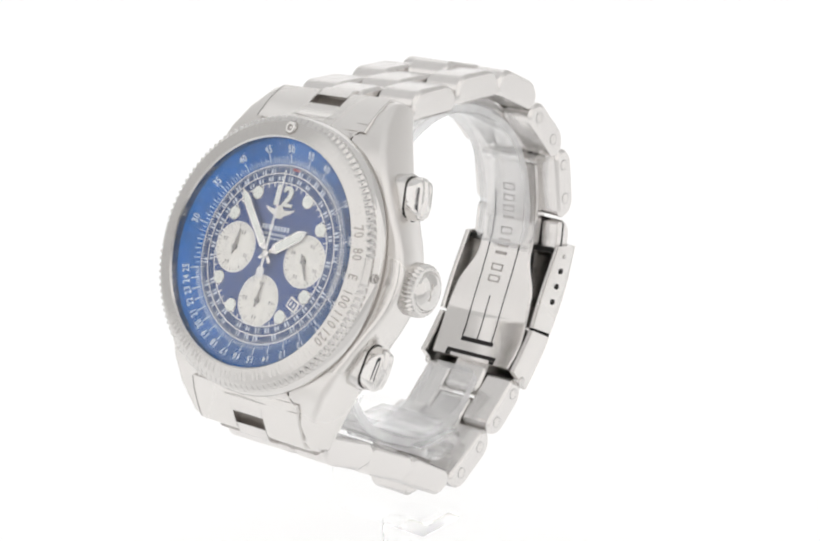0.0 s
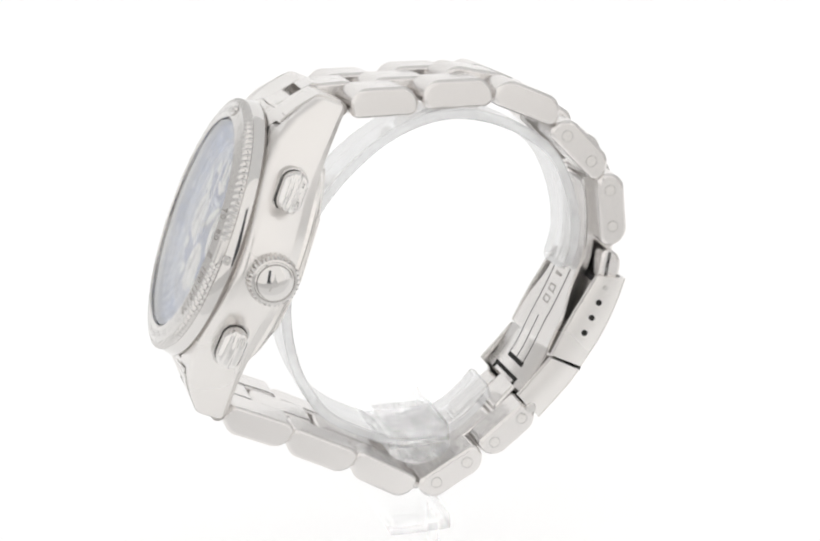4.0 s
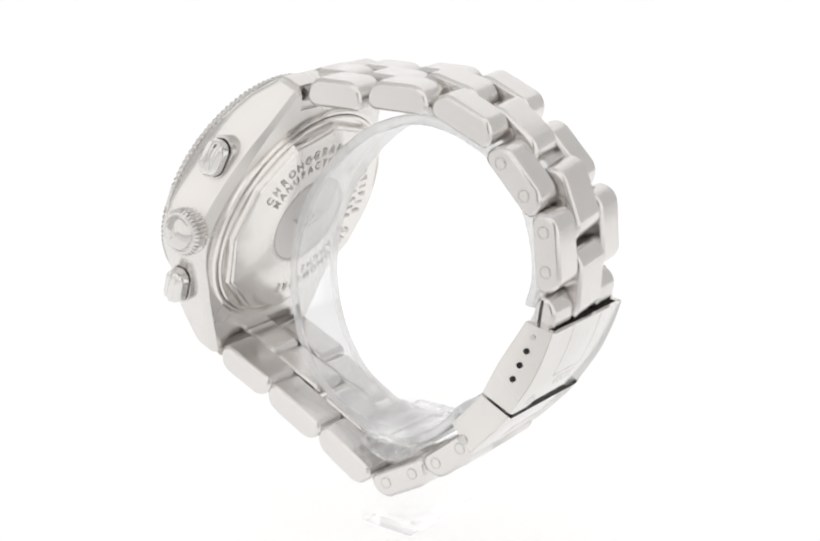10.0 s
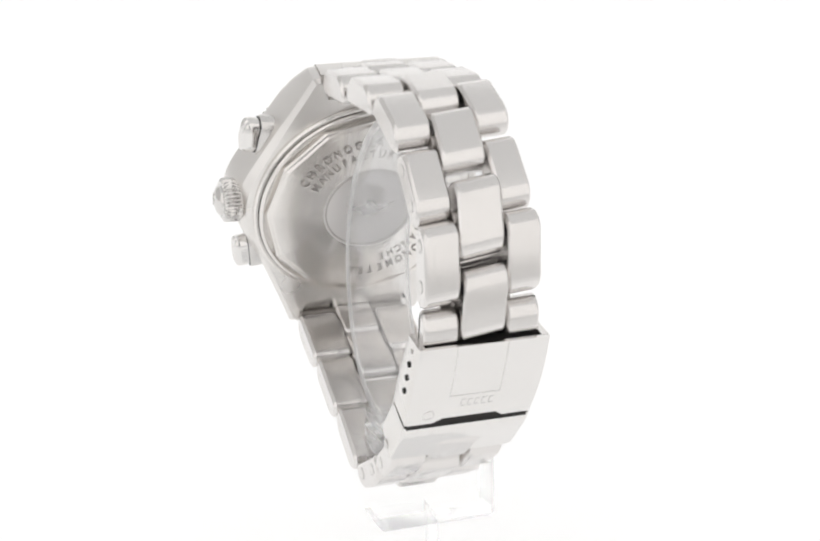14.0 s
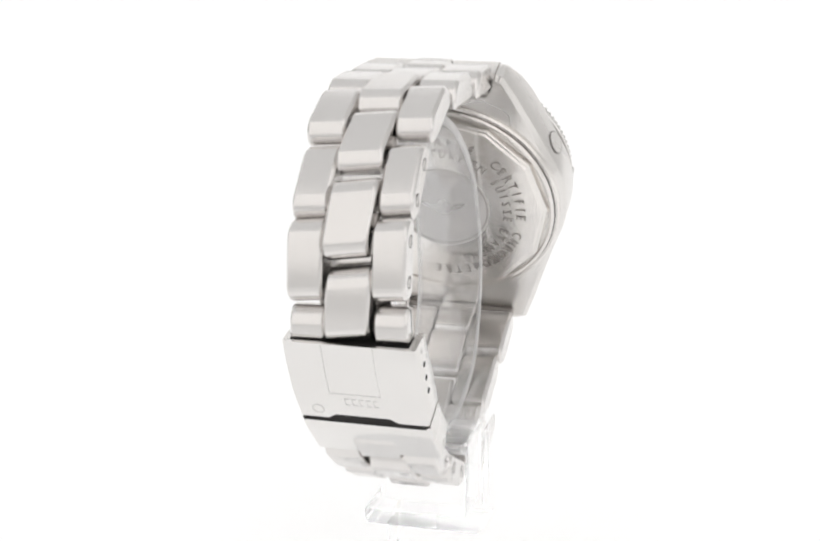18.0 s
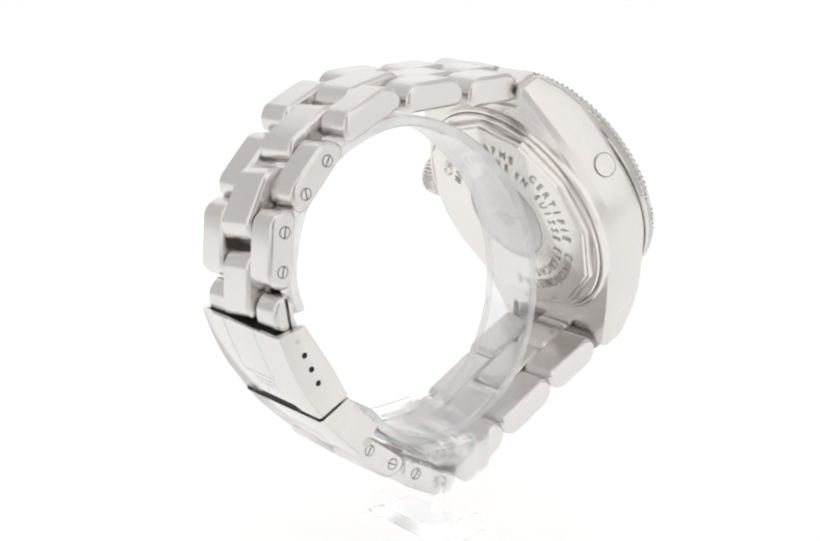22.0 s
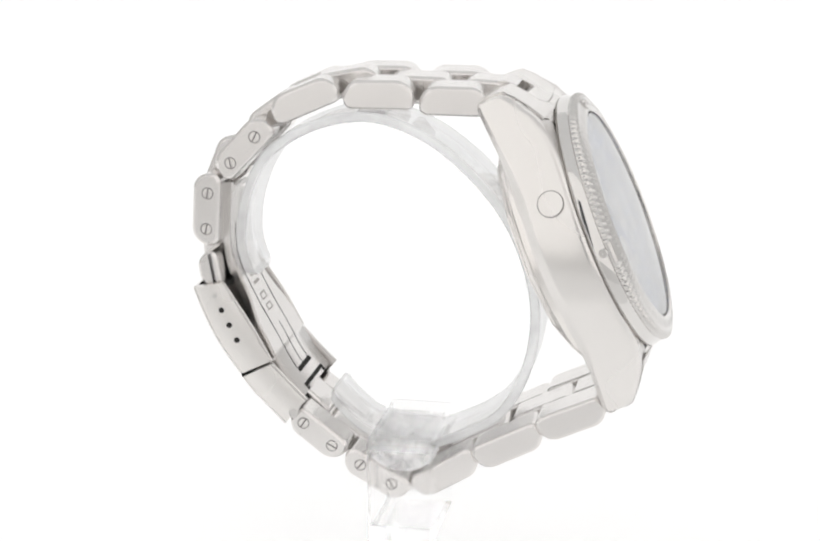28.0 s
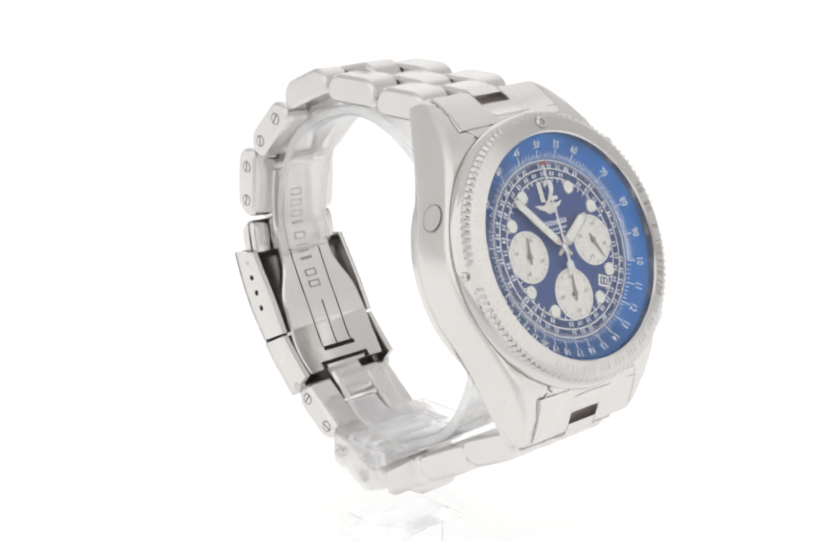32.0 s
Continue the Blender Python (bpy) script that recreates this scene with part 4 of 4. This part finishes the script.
blade = part("clasp_blade", bm, M_BRUSH, watch, "curved brushed steel folding blade inside the clasp")


def on_blade(a, s, h):
    """a across, s along the blade from its top (0 to 1), h above its inner face."""
    f = min(max(s, 0), 0.9999) * (n - 1)
    i = int(f)
    t = f - i
    y = BI[i][0] * (1 - t) + BI[i + 1][0] * t
    z = BI[i][1] * (1 - t) + BI[i + 1][1] * t
    oy = BO[i][0] * (1 - t) + BO[i + 1][0] * t
    oz = BO[i][1] * (1 - t) + BO[i + 1][1] * t
    l = math.hypot(y - oy, z - oz)
    return P3(a, y + (y - oy) / l * h, z + (z - oz) / l * h)


def blade_slit(bm, a0, a1, s0, s1):
    k = 10
    rows = [[bm.verts.new(on_blade(a, s0 + (s1 - s0) * i / k, 0.04)) for a in (a0, a1)] for i in range(k + 1)]
    for p, q in zip(rows, rows[1:]):
        bm.faces.new((p[0], p[1], q[1], q[0]))


# black strips on the surface paint the shade between the nested blades
for a0, a1, s0, s1 in ((-3.75, -3.5, 0.40, 0.86), (4.1, 4.35, 0.16, 0.86), (0.1, 0.35, 0.64, 0.86), (-4.4, 4.2, 0.86, 0.884), (-6.4, 6.7, 0.94, 0.968), (-6.4, -5.1, 0.97, 1.0), (5.4, 6.7, 0.97, 1.0)):
    bm = bmesh.new()
    blade_slit(bm, a0, a1, s0, s1)
    part("blade_slit", bm, M_HOLE, blade, "black strip for the shade in the nested blade's slit")
bm = bmesh.new()
for k in range(9):
    s0, s1 = 0.125 + 0.052 * k, 0.125 + 0.052 * k + (0.012 if k in (3, 6) else 0.032)
    for a0, a1, p0, p1 in ((-0.9, 2.1, s0, s0 + 0.006), (-0.9, 2.1, s1 - 0.006, s1), (-0.9, -0.55, s0, s1), (1.75, 2.1, s0, s1)):
        blade_slit(bm, a0, a1, p0, p1)
part("name_bars", bm, M_WORN_SHADE, blade, "engraved name as plain outlined blocks")
bm = bmesh.new()
lathe(bm, [(0.02, 7.2), (1.2, 7.2), (1.3, 7.0), (1.3, -7.0), (1.2, -7.2), (0.02, -7.2)], 16, lambda a, b, h: P3(h, -35.6 + a, -18.4 + b))
part("hinge_pin", bm, M_POLISH, blade)

# ---------------------------------------------------------------- the acrylic stand
RO = curve_strip([(-33.0, -37.2), (-34.9, -30.0), (-33.4, -20.0), (-28.4, -10.6), (-18.2, -4.2), (-7.0, -2.0), (4.0, -4.9), (13.8, -11.7), (21.9, -21.2), (26.7, -32.4), (28.1, -43.0), (26.1, -54.2), (20.6, -63.8), (11.5, -69.6), (2.0, -72.6), (-7.5, -70.2), (-13.0, -66.2), (-16.2, -62.6)])
RC = (-4.0, -37.0)


def inward(p, d):
    l = math.hypot(p[0] - RC[0], p[1] - RC[1])
    return (p[0] + (RC[0] - p[0]) / l * d, p[1] + (RC[1] - p[1]) / l * d)


bm = bmesh.new()
rings = []
m = len(RO)
for i, p in enumerate(RO):
    k = min(i, m - 1 - i)
    w = 6.2 - (1.8 if k == 0 else 0.5 if k == 1 else 0.0) + 0.9 * min(1.0, max(0.0, (p[0] + 20.0) / 42.0))
    sk = 0.4 + 1.2 * min(1.0, max(0.0, (p[0] + 20.0) / 42.0))
    q = inward(p, 2.1)
    a, b = inward(p, 0.35), inward(p, 1.75)
    rings.append([P3(x + sk, *o) for x, o in ((-w + 0.35, p), (w - 0.35, p), (w, a), (w, b), (w - 0.35, q), (-w + 0.35, q), (-w, b), (-w, a))])
loft(bm, rings)
ring = part("ring", bm, M_ACRYL, stand, "clear springy C-shaped ring", angle=30)
ring.visible_shadow = False
ring.data.materials.append(M_ACRYL_EDGE)
for f in ring.data.polygons:
    if abs(f.normal.x) > 0.5 or len(f.vertices) > 4:
        f.material_index = 1


# one bent bracket: an arm through the bracelet, an upright beside it and an arm below
def slab(name, outline, y0, y1, label, sag=0.0, material=M_ACRYL_BLOCK):
    """An outline in the (x, z) plane, swept from y0 to y1; sag rounds its lowest edge."""
    low = min(z for x, z in outline)
    rings = []
    for k in range(13):
        y = y0 + (y1 - y0) * k / 12
        d = 0.22 if k in (0, 12) else 0.0
        u = (2 * k / 12 - 1) ** 2
        rings.append([P3(x + math.copysign(min(d, abs(x)), -x), y, z + (sag * u if z < low + 0.6 else 0.0)) for x, z in outline])
    bm = bmesh.new()
    loft(bm, rings)
    ob = part(name, bm, material, stand, label, angle=30)
    ob.visible_shadow = False
    return ob


slab("bracket", [(-8.4, -67.9), (-8.1, -67.5), (15.4, -67.5), (16.3, -68.0), (16.7, -69.0), (16.7, -89.4), (16.3, -90.3), (15.4, -90.7), (-8.6, -90.7), (-9.0, -90.2), (-9.0, -87.9), (-8.6, -87.5), (12.8, -87.5), (13.3, -87.0), (13.3, -71.4), (12.8, -70.9), (-8.1, -70.9), (-8.4, -70.6)], -5.8, 7.0, "clear bent bracket reaching through the bracelet")
slab("cradle", [(-8.4, -71.1), (12.2, -71.1), (12.2, -75.2), (-8.4, -75.2)], -5.8, 7.0, "scratched clear block, whitened for refracted light, with a rounded belly under the bracket's arm", 2.6, M_CRADLE)
slab("neck", [(-4.4, -90.85), (4.4, -90.85), (4.4, -109.1), (-4.4, -109.1)], -4.4, 5.0, "clear neck between bracket and foot")
bm = bmesh.new()
loft(bm, [[P3(x, y, z) for x, y in disc(0, 0, r, 48)] for r, z in ((22, -112), (22, -109.8), (21.5, -109.2))])
foot = part("foot", bm, M_ACRYL, stand, "round clear foot", angle=30)
foot.visible_shadow = False


# ---------------------------------------------------------------- the turning
def turn_at(t):
    k = (t - 16.0) / 16.0
    return 1.434 - 137.92 * k + 0.55 * k * k - 1.183 * k ** 3


def motions():
    rows = [(float(t), pose(0, 0, 0, 0, 0, turn_at(t))) for t in range(33)]
    walk(watch, rows)
    walk(stand, rows)


motions()
